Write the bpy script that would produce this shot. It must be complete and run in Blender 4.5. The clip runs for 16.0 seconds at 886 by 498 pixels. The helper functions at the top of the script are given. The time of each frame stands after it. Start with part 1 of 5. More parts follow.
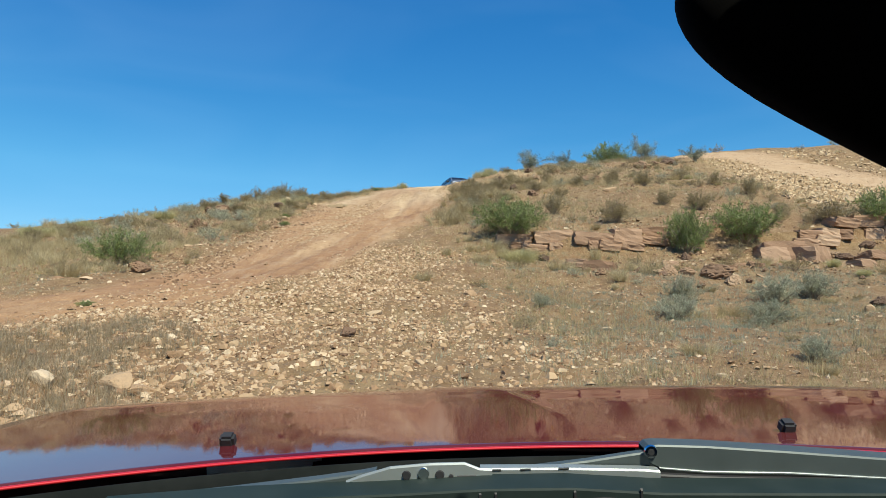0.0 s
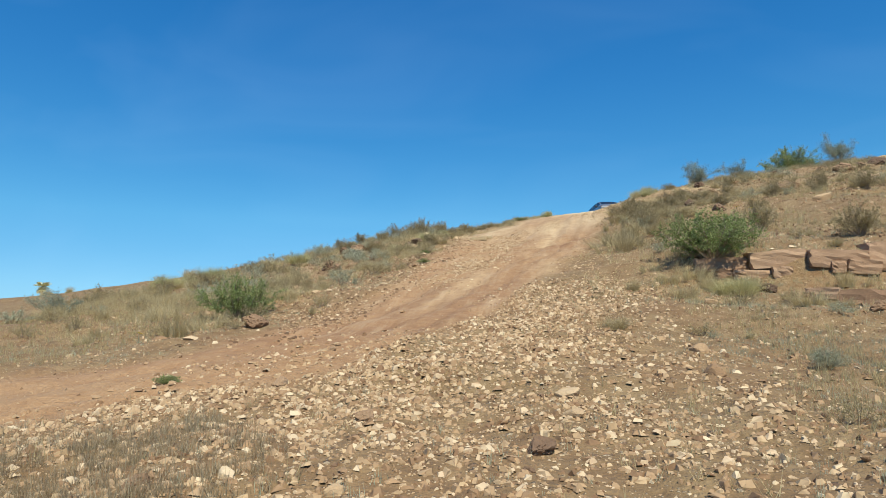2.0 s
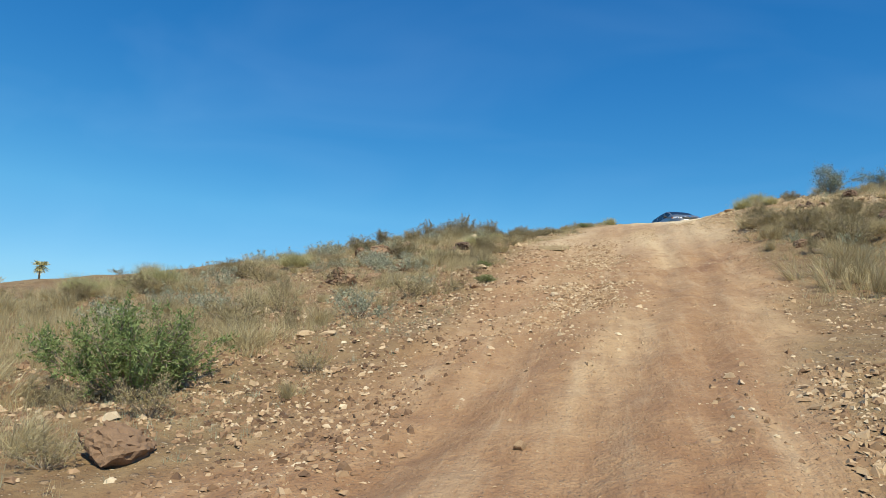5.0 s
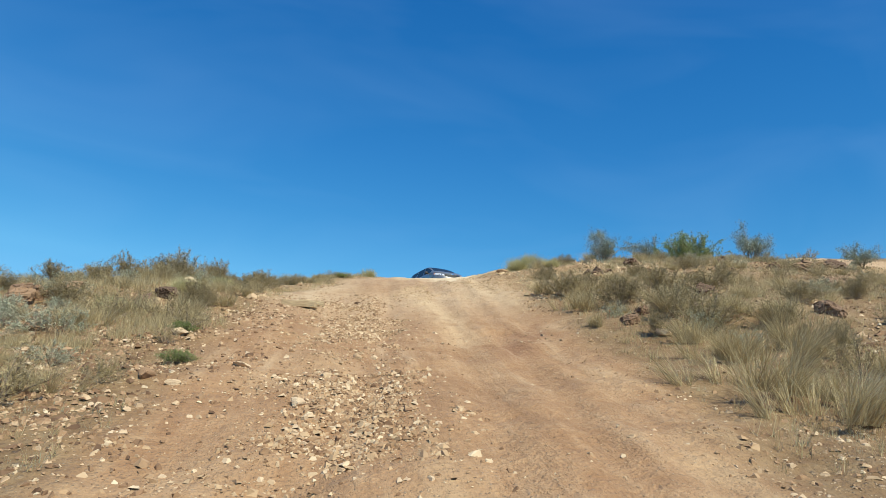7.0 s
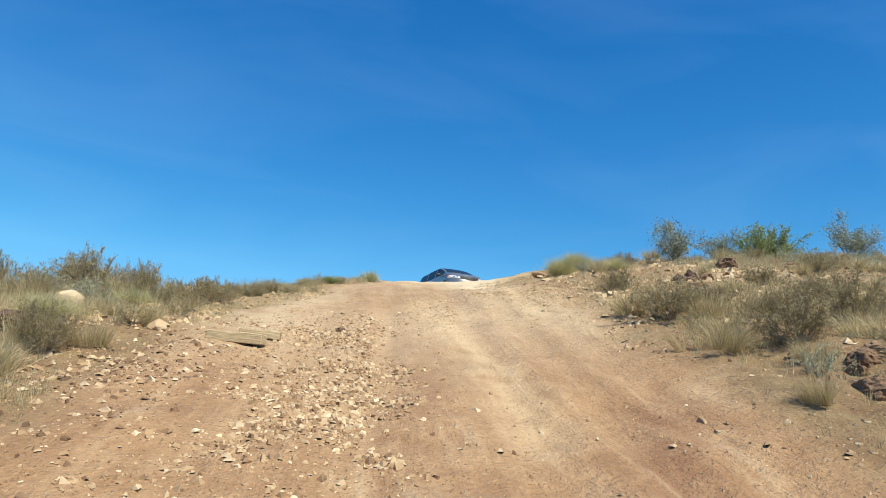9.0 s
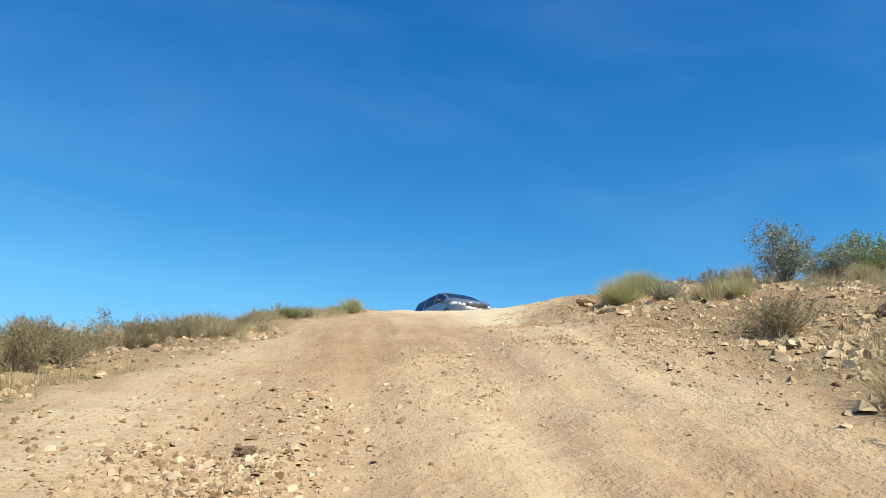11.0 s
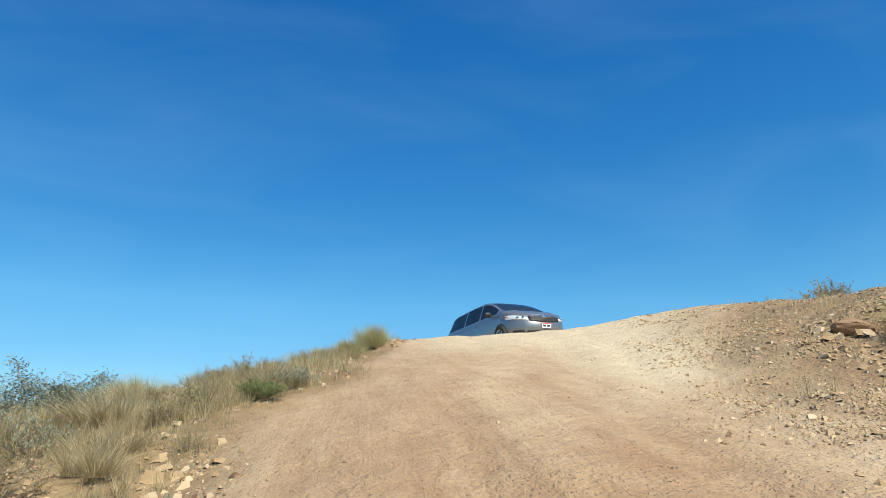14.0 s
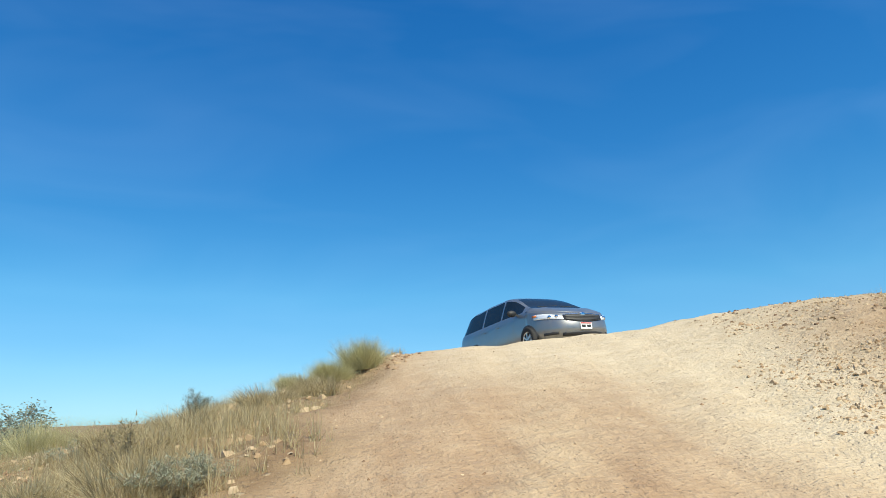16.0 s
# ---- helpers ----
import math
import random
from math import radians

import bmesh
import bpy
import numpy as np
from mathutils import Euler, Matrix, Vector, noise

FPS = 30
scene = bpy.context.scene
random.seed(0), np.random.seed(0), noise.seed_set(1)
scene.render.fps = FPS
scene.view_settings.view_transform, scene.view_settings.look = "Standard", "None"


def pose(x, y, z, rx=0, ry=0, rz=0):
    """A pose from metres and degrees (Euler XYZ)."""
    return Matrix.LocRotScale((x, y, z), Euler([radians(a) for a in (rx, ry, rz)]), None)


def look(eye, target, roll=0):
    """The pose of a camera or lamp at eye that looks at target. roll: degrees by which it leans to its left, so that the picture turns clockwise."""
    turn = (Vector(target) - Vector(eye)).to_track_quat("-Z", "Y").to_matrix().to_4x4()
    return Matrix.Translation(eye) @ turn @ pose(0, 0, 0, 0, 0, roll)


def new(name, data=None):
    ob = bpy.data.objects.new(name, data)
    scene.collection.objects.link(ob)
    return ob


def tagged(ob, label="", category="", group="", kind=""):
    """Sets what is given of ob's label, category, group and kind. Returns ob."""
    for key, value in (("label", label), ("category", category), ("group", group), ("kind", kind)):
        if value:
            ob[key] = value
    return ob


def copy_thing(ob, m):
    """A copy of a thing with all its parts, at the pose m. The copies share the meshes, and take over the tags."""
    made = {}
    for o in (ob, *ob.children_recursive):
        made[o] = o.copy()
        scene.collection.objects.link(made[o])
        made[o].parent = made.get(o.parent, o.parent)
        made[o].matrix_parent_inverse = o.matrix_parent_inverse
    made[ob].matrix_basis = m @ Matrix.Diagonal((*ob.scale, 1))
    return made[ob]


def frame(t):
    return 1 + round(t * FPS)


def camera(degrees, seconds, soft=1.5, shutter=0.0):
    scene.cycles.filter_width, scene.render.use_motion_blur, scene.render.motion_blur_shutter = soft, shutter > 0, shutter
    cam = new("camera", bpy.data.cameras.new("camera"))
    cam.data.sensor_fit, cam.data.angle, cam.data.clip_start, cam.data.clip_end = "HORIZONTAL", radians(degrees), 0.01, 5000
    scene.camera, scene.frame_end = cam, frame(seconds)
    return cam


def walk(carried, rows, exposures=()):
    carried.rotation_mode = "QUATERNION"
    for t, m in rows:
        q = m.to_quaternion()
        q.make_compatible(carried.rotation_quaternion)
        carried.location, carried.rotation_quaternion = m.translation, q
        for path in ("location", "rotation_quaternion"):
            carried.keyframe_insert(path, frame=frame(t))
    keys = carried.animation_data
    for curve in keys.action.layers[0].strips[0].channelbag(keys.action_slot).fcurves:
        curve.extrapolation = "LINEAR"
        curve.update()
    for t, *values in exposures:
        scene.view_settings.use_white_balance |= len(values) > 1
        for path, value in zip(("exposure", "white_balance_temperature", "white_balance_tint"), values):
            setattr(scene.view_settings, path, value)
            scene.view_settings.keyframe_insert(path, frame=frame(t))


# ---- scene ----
cam = camera(67.3, 16.0, soft=0.6)
PATH = [
    (0, (0.0, 0.0, 1.5), (-0.009, 1.994, 1.655), 1.3),
    (0.5, (-0.165, 0.981, 1.532), (-0.276, 2.972, 1.693), 1.0),
    (1, (-0.339, 2.039, 1.638), (-0.552, 4.021, 1.793), -0.9),
    (1.5, (-0.71, 3.216, 1.741), (-1.021, 5.182, 1.93), 1.2),
    (2, (-1.062, 4.476, 1.92), (-1.48, 6.415, 2.175), -0.4),
    (2.5, (-1.531, 5.823, 2.128), (-2.009, 7.744, 2.408), -1.6),
    (3, (-2.156, 7.336, 2.313), (-2.742, 9.234, 2.548), 0.0),
    (3.2, (-2.375, 7.96, 2.282), (-2.993, 9.845, 2.535), -0.3),
    (5.3, (-4.953, 14.725, 3.454), (-5.378, 16.66, 3.73), 3.8),
    (5.5, (-5.08, 15.37, 3.51), (-5.442, 17.315, 3.806), 2.9),
    (6, (-5.286, 17.03, 3.806), (-5.451, 18.989, 4.173), 4.4),
    (6.5, (-5.256, 18.717, 4.117), (-5.188, 20.678, 4.508), 1.5),
    (7, (-5.169, 20.373, 4.465), (-4.9, 22.302, 4.922), 4.0),
    (7.5, (-4.813, 21.983, 4.856), (-4.381, 23.871, 5.355), 1.9),
    (8, (-4.685, 23.7, 5.254), (-4.226, 25.59, 5.719), 4.1),
    (8.5, (-4.642, 25.434, 5.597), (-4.285, 27.356, 6.018), 4.8),
    (9, (-4.645, 27.202, 5.986), (-4.399, 29.136, 6.437), 4.0),
    (9.5, (-4.562, 28.78, 6.357), (-4.34, 30.703, 6.86), 2.8),
    (9.7, (-4.488, 29.402, 6.543), (-4.297, 31.321, 7.074), 4.9),
    (11.8, (-4.1, 36.872, 8.065), (-3.798, 38.781, 8.577), 2.8),
    (12, (-4.154, 37.445, 8.259), (-3.909, 39.352, 8.806), 4.7),
    (12.5, (-4.351, 38.951, 8.616), (-4.314, 40.884, 9.126), 6.6),
    (13, (-4.465, 40.328, 8.985), (-4.462, 42.268, 9.474), 7.4),
    (13.5, (-4.367, 41.619, 9.371), (-4.16, 43.531, 9.919), -2.8),
    (14, (-4.444, 42.609, 9.583), (-4.195, 44.527, 10.095), -0.1),
    (14.5, (-4.47, 43.171, 9.688), (-4.237, 45.074, 10.259), 1.5),
    (15, (-4.08, 44.053, 10.066), (-3.967, 45.986, 10.563), -1.1),
    (15.5, (-4.065, 45.41, 10.311), (-3.974, 47.346, 10.803), 1.6),
    (16, (-3.845, 46.816, 10.627), (-3.633, 48.746, 11.106), -1.9),
]
UNIT = 0.885  # metres in one unit of the plan
walk(cam, [(t, look(Vector(eye) * UNIT, Vector(target) * UNIT, roll)) for t, eye, target, roll in PATH], exposures=[(0, 0.88), (5, 0.8), (7, 0.88), (9, 1.05), (13, 1.0), (14.5, 0.9), (16, 0.95)])


# ---- light ----
SUN_ELEV, SUN_AZ = 53.0, 153.0  # azimuth clockwise from +y
world = bpy.data.worlds.new("sky")
scene.world = world
world.use_nodes = True
wn = world.node_tree.nodes
sky = wn.new("ShaderNodeTexSky")
sky.sky_type, sky.sun_disc = "NISHITA", False
sky.sun_elevation, sky.sun_rotation = radians(SUN_ELEV), radians(SUN_AZ)
sky.altitude, sky.air_density, sky.dust_density, sky.ozone_density = 2200, 0.75, 0.05, 2.0
deep = wn.new("ShaderNodeHueSaturation")
deep.inputs["Saturation"].default_value, deep.inputs["Hue"].default_value = 1.86, 0.4995
even = wn.new("ShaderNodeGamma")
even.inputs[1].default_value = 0.58
world.node_tree.links.new(sky.outputs[0], even.inputs[0])
world.node_tree.links.new(even.outputs[0], deep.inputs["Color"])
# thin cirrus, drawn out along the wind
where = wn.new("ShaderNodeTexCoord")
drawn = wn.new("ShaderNodeMapping")
drawn.inputs["Scale"].default_value, drawn.inputs["Rotation"].default_value = (1.6, 5.0, 7.0), (0.3, 0.5, 0.4)
streak = wn.new("ShaderNodeTexNoise")
for key, val in (("Scale", 1.3), ("Detail", 3.0), ("Roughness", 0.5), ("Distortion", 0.6)):
    streak.inputs[key].default_value = val
thin = wn.new("ShaderNodeMapRange")
for key, val in (("From Min", 0.42), ("From Max", 0.8), ("To Min", 0.0), ("To Max", 0.03)):
    thin.inputs[key].default_value = val
veil = wn.new("ShaderNodeMix")
veil.data_type = "RGBA"
veil.inputs[7].default_value = (3.2, 4.3, 5.6, 1)
link = world.node_tree.links.new
link(where.outputs["Generated"], drawn.inputs[0])
link(drawn.outputs[0], streak.inputs["Vector"])
link(streak.outputs["Fac"], thin.inputs["Value"])
link(thin.outputs[0], veil.inputs[0])
# the clear dry air: deeper and more violet overhead, greener towards the horizon
aloft = wn.new("ShaderNodeSeparateXYZ")
band = wn.new("ShaderNodeValToRGB")
for _ in range(3):
    band.color_ramp.elements.new(0.5)
for el, (at, c) in zip(band.color_ramp.elements, ((0.0, (.42, .66, .8)), (.07, (.78, .94, .92)), (.17, (1.12, 1.16, 1.02)), (.36, (1.02, .98, 1.02)), (.6, (1.0, .82, .98)))):
    el.position, el.color = at, (*c, 1)
tint = wn.new("ShaderNodeMix")
tint.data_type, tint.blend_type = "RGBA", "MULTIPLY"
tint.inputs[0].default_value = 1.0
link(where.outputs["Generated"], aloft.inputs[0])
link(aloft.outputs["Z"], band.inputs[0])
link(deep.outputs[0], tint.inputs[6])
link(band.outputs[0], tint.inputs[7])
link(tint.outputs[2], veil.inputs[6])
link(veil.outputs[2], wn["Background"].inputs[0])
wn["Background"].inputs[1].default_value = 0.168
sun = new("sun", bpy.data.lights.new("sun", "SUN"))
sun.data.energy, sun.data.angle, sun.data.color = 3.35, radians(0.53), (0.985, 0.955, 0.76)
sun.matrix_world = look((30 * math.sin(radians(SUN_AZ)), 30 * math.cos(radians(SUN_AZ)), 30 * math.tan(radians(SUN_ELEV))), (0, 0, 0))

# ---- materials ----


class Mat:
    """A node material with short ways to add nodes."""

    def __init__(self, name, rough=0.8, metal=0.0, color=(0.5, 0.5, 0.5)):
        self.m = bpy.data.materials.new(name)
        self.m.use_nodes = True
        self.n, self.l = self.m.node_tree.nodes, self.m.node_tree.links
        self.b = self.n["Principled BSDF"]
        self.b.inputs["Roughness"].default_value, self.b.inputs["Metallic"].default_value = rough, metal
        self.b.inputs["Base Color"].default_value = (*color, 1)

    def node(self, kind, **values):
        nd = self.n.new("ShaderNode" + kind)
        for k, v in values.items():
            nd.inputs[k.replace("_", " ")].default_value = v
        return nd

    def put(self, out, to):
        self.l.new(out, to)

    def coords(self):
        return self.n.new("ShaderNodeTexCoord").outputs["Object"]

    def noise(self, scale, detail=4.0, rough=0.6, at=None):
        nd = self.node("TexNoise", Scale=scale, Detail=detail, Roughness=rough)
        self.put(at or self.coords(), nd.inputs["Vector"])
        return nd.outputs["Fac"]

    def ramp(self, fac, stops):
        nd = self.n.new("ShaderNodeValToRGB")
        e = nd.color_ramp.elements
        while len(e) < len(stops):
            e.new(0.5)
        for el, (p, c) in zip(e, stops):
            el.position, el.color = p, (*c, 1)
        self.put(fac, nd.inputs[0])
        return nd.outputs[0]

    def mix(self, fac, a, b, blend="MIX"):
        nd = self.n.new("ShaderNodeMix")
        nd.data_type, nd.blend_type = "RGBA", blend
        for v, k in ((fac, 0), (a, 6), (b, 7)):
            if isinstance(v, (int, float)):
                nd.inputs[k].default_value = v
            elif isinstance(v, tuple):
                nd.inputs[k].default_value = (*v, 1)
            else:
                self.put(v, nd.inputs[k])
        return nd.outputs[2]

    def math(self, op, a, b):
        nd = self.n.new("ShaderNodeMath")
        nd.operation = op
        for v, k in ((a, 0), (b, 1)):
            if isinstance(v, (int, float)):
                nd.inputs[k].default_value = v
            else:
                self.put(v, nd.inputs[k])
        return nd.outputs[0]

    def attr(self, name):
        nd = self.n.new("ShaderNodeAttribute")
        nd.attribute_name = name
        return nd.outputs["Fac"]

    def color(self, out):
        self.put(out, self.b.inputs["Base Color"])
        return self

    def earthen(self, out, depth=0.84):
        """Sets the base colour, toned down a little as dusty natural things are."""
        return self.color(self.mix(1.0, out, (depth, depth, depth), "MULTIPLY"))

    def bump(self, fac, strength=0.5, distance=0.05):
        nd = self.node("Bump", Strength=strength, Distance=distance)
        self.put(fac, nd.inputs["Height"])
        self.put(nd.outputs[0], self.b.inputs["Normal"])
        return self

    def island(self):
        return self.n.new("ShaderNodeNewGeometry").outputs["Random Per Island"]

    def random(self):
        return self.n.new("ShaderNodeObjectInfo").outputs["Random"]


def ground_material():
    q = Mat("desert_soil", 0.95)
    big, mid, fine = q.noise(0.35, 5), q.noise(2.3, 8, 0.7), q.noise(26, 4, 0.6)
    soil = q.ramp(mid, [(0.32, (0.165, 0.098, 0.046)), (0.5, (0.265, 0.168, 0.08)), (0.68, (0.37, 0.25, 0.127))])
    red = q.ramp(mid, [(0.3, (0.20, 0.108, 0.05)), (0.7, (0.32, 0.198, 0.098))])
    soil = q.mix(q.ramp(big, [(0.42, (0, 0, 0)), (0.62, (1, 1, 1))]), soil, red)
    # scattered grit in the soil
    vor = q.node("TexVoronoi", Scale=26.0, Randomness=1.0)
    q.put(q.coords(), vor.inputs["Vector"])
    grit = q.ramp(vor.outputs["Distance"], [(0.16, (1, 1, 1)), (0.3, (0, 0, 0))])
    cell = q.n.new("ShaderNodeSeparateColor")
    q.put(vor.outputs["Color"], cell.inputs[0])
    keep = q.ramp(cell.outputs[0], [(0.45, (0, 0, 0)), (0.5, (1, 1, 1))])
    shade = q.ramp(cell.outputs[1], [(0.0, (0.20, 0.115, 0.07)), (0.5, (0.45, 0.31, 0.19)), (1.0, (0.62, 0.49, 0.34))])
    soil = q.mix(q.mix(1.0, grit, keep, "MULTIPLY"), soil, shade)
    # small stones lying in the soil
    lay = q.node("TexVoronoi", Scale=8.0, Randomness=1.0)
    warp = q.node("VectorMath")
    q.put(q.coords(), warp.inputs[0])
    wob = q.node("TexNoise", Scale=30.0, Detail=2.0)
    q.put(q.coords(), wob.inputs["Vector"])
    bend = q.node("VectorMath")
    bend.operation = "SCALE"
    q.put(wob.outputs["Color"], bend.inputs[0])
    bend.inputs["Scale"].default_value = 0.06
    q.put(bend.outputs[0], warp.inputs[1])
    q.put(warp.outputs[0], lay.inputs["Vector"])
    sort = q.n.new("ShaderNodeSeparateColor")
    q.put(lay.outputs["Color"], sort.inputs[0])
    body = q.mix(1.0, q.ramp(lay.outputs["Distance"], [(0.2, (1, 1, 1)), (0.3, (0, 0, 0))]), q.ramp(sort.outputs[0], [(0.5, (0, 0, 0)), (0.56, (1, 1, 1))]), "MULTIPLY")
    stone = q.ramp(sort.outputs[1], [(0.0, (0.20, 0.11, 0.065)), (0.45, (0.38, 0.25, 0.145)), (0.8, (0.50, 0.36, 0.225)), (1.0, (0.62, 0.49, 0.34))])
    soil = q.mix(q.math("MULTIPLY", body, 0.9), soil, stone)
    # the beaten track: tan earth, redder where washed out, paler where dust lies
    road = q.ramp(mid, [(0.3, (0.36, 0.20, 0.10)), (0.48, (0.47, 0.285, 0.15)), (0.68, (0.56, 0.36, 0.20))])
    road = q.mix(q.ramp(fine, [(0.42, (0.55, 0.55, 0.55)), (0.6, (0, 0, 0))]), road, (0.36, 0.20, 0.10))
    road = q.mix(q.ramp(q.noise(7, 5, 0.7), [(0.34, (0.5, 0.5, 0.5)), (0.58, (0, 0, 0))]), road, (0.34, 0.185, 0.09))
    road = q.mix(q.math("MULTIPLY", q.ramp(big, [(0.35, (1, 1, 1)), (0.5, (0, 0, 0))]), 0.4), road, (0.40, 0.215, 0.105))
    road = q.mix(q.math("MULTIPLY", q.attr("wash"), q.ramp(mid, [(0.36, (1, 1, 1)), (0.6, (0.45, 0.45, 0.45))])), road, (0.29, 0.14, 0.07))
    road = q.mix(q.math("MULTIPLY", q.attr("dust"), q.ramp(mid, [(0.3, (0.4, 0.4, 0.4)), (0.55, (1, 1, 1))])), road, (0.60, 0.41, 0.235))
    pale = q.ramp(mid, [(0.25, (0.66, 0.505, 0.325)), (0.75, (0.84, 0.70, 0.50))])
    pale = q.mix(q.ramp(fine, [(0.3, (0.35, 0.35, 0.35)), (0.65, (0, 0, 0))]), pale, (0.54, 0.38, 0.22))
    road = q.mix(q.attr("pale"), road, pale)
    road = q.mix(q.math("MULTIPLY", q.mix(1.0, grit, q.ramp(cell.outputs[0], [(0.66, (0, 0, 0)), (0.7, (1, 1, 1))]), "MULTIPLY"), 0.7), road, shade)
    drawn = q.node("Mapping")
    drawn.inputs["Scale"].default_value, drawn.inputs["Rotation"].default_value = (3.2, 0.3, 1.0), (0, 0, -0.06)
    q.put(q.coords(), drawn.inputs[0])
    streak = q.noise(1.0, 6, 0.65, drawn.outputs[0])
    worn = q.math("MULTIPLY", q.attr("driven"), q.math("SUBTRACT", 1.0, q.math("MULTIPLY", q.attr("pale"), 0.9)))
    road = q.mix(q.math("MULTIPLY", worn, q.ramp(streak, [(0.36, (0.5, 0.5, 0.5)), (0.52, (0, 0, 0))])), road, q.mix(1.0, road, (0.72, 0.64, 0.58), "MULTIPLY"))
    road = q.mix(q.math("MULTIPLY", worn, q.ramp(streak, [(0.54, (0, 0, 0)), (0.72, (0.45, 0.45, 0.45))])), road, (0.66, 0.48, 0.30))
    grass = q.ramp(fine, [(0.3, (0.20, 0.14, 0.075)), (0.7, (0.36, 0.27, 0.155))])
    soil = q.mix(q.math("MULTIPLY", q.attr("litter"), q.ramp(mid, [(0.42, (0, 0, 0)), (0.65, (0.6, 0.6, 0.6))])), soil, grass)
    soil = q.mix(q.math("MULTIPLY", q.attr("pale"), 0.85), soil, q.ramp(mid, [(0.3, (0.33, 0.225, 0.115)), (0.7, (0.52, 0.385, 0.21))]))
    q.earthen(q.mix(q.attr("road"), soil, road))
    clod = q.noise(8, 5, 0.65)
    rough = q.math("ADD", q.math("MULTIPLY", mid, 1.0), q.math("ADD", q.math("MULTIPLY", fine, 0.3), q.math("MULTIPLY", clod, 0.6)))
    rise = q.math("ADD", q.math("MULTIPLY", grit, q.math("MULTIPLY", keep, 0.16)), q.math("MULTIPLY", q.math("MULTIPLY", body, 0.4), q.math("SUBTRACT", 1.0, q.attr("road"))))
    q.bump(q.math("ADD", q.math("ADD", rough, rise), q.math("MULTIPLY", q.math("MULTIPLY", streak, 0.6), q.math("MULTIPLY", worn, q.attr("road")))), 0.9, 0.08)
    return q.m


def stone_material(name, stops, speck=0.25):
    q = Mat(name, 0.9)
    tint = q.ramp(q.island() if name in ("gravel_stone", "bank_gravel") else q.random(), stops)
    n = q.noise(9, 6, 0.7)
    q.earthen(q.mix(speck, tint, q.ramp(n, [(0.3, (0.16, 0.09, 0.06)), (0.7, (0.74, 0.62, 0.48))]), "OVERLAY"))
    q.bump(n, 0.5, 0.02)
    return q.m


M_GROUND = ground_material()
PALE_STOPS = [(0.0, (0.23, 0.135, 0.075)), (0.3, (0.40, 0.265, 0.155)), (0.75, (0.53, 0.39, 0.245)), (1.0, (0.70, 0.57, 0.41))]
RED_STOPS = [(0.0, (0.20, 0.125, 0.08)), (0.5, (0.31, 0.205, 0.13)), (1.0, (0.43, 0.31, 0.205))]
M_GRAVEL = stone_material("gravel_stone", PALE_STOPS)
M_HILL = stone_material("gravel_stone", [(0.0, (0.13, 0.075, 0.045)), (0.35, (0.27, 0.165, 0.095)), (0.7, (0.43, 0.29, 0.175)), (0.9, (0.60, 0.46, 0.31)), (1.0, (0.72, 0.60, 0.45))])
M_BANK = stone_material("bank_gravel", [(0.0, (0.40, 0.27, 0.15)), (0.5, (0.52, 0.375, 0.22)), (1.0, (0.68, 0.53, 0.35))], 0.15)
M_PALE_ROCK = stone_material("pale_limestone", PALE_STOPS)
M_RED_ROCK = stone_material("red_sandstone", RED_STOPS, 0.35)
M_LEDGE = stone_material("ledge_sandstone", [(0.0, (0.29, 0.18, 0.115)), (0.5, (0.41, 0.275, 0.185)), (1.0, (0.55, 0.40, 0.28))], 0.3)
M_DARK_ROCK = stone_material("dark_basalt", [(0.0, (0.12, 0.075, 0.05)), (1.0, (0.23, 0.145, 0.095))])

# ---- helpers for building ----


def mesh_of(name, verts, faces, material=None):
    me = bpy.data.meshes.new(name)
    me.from_pydata(verts, [], faces)
    if material:
        me.materials.append(material)
    return me


def part(name, bm, material, parent=None, label=""):
    """Links a bmesh as one mesh object, under a thing or a part."""
    me = bpy.data.meshes.new(name)
    bm.to_mesh(me)
    bm.free()
    me.materials.append(material)
    ob = new(name, me)
    ob.parent = parent
    if label:
        tagged(ob, label)
    return ob



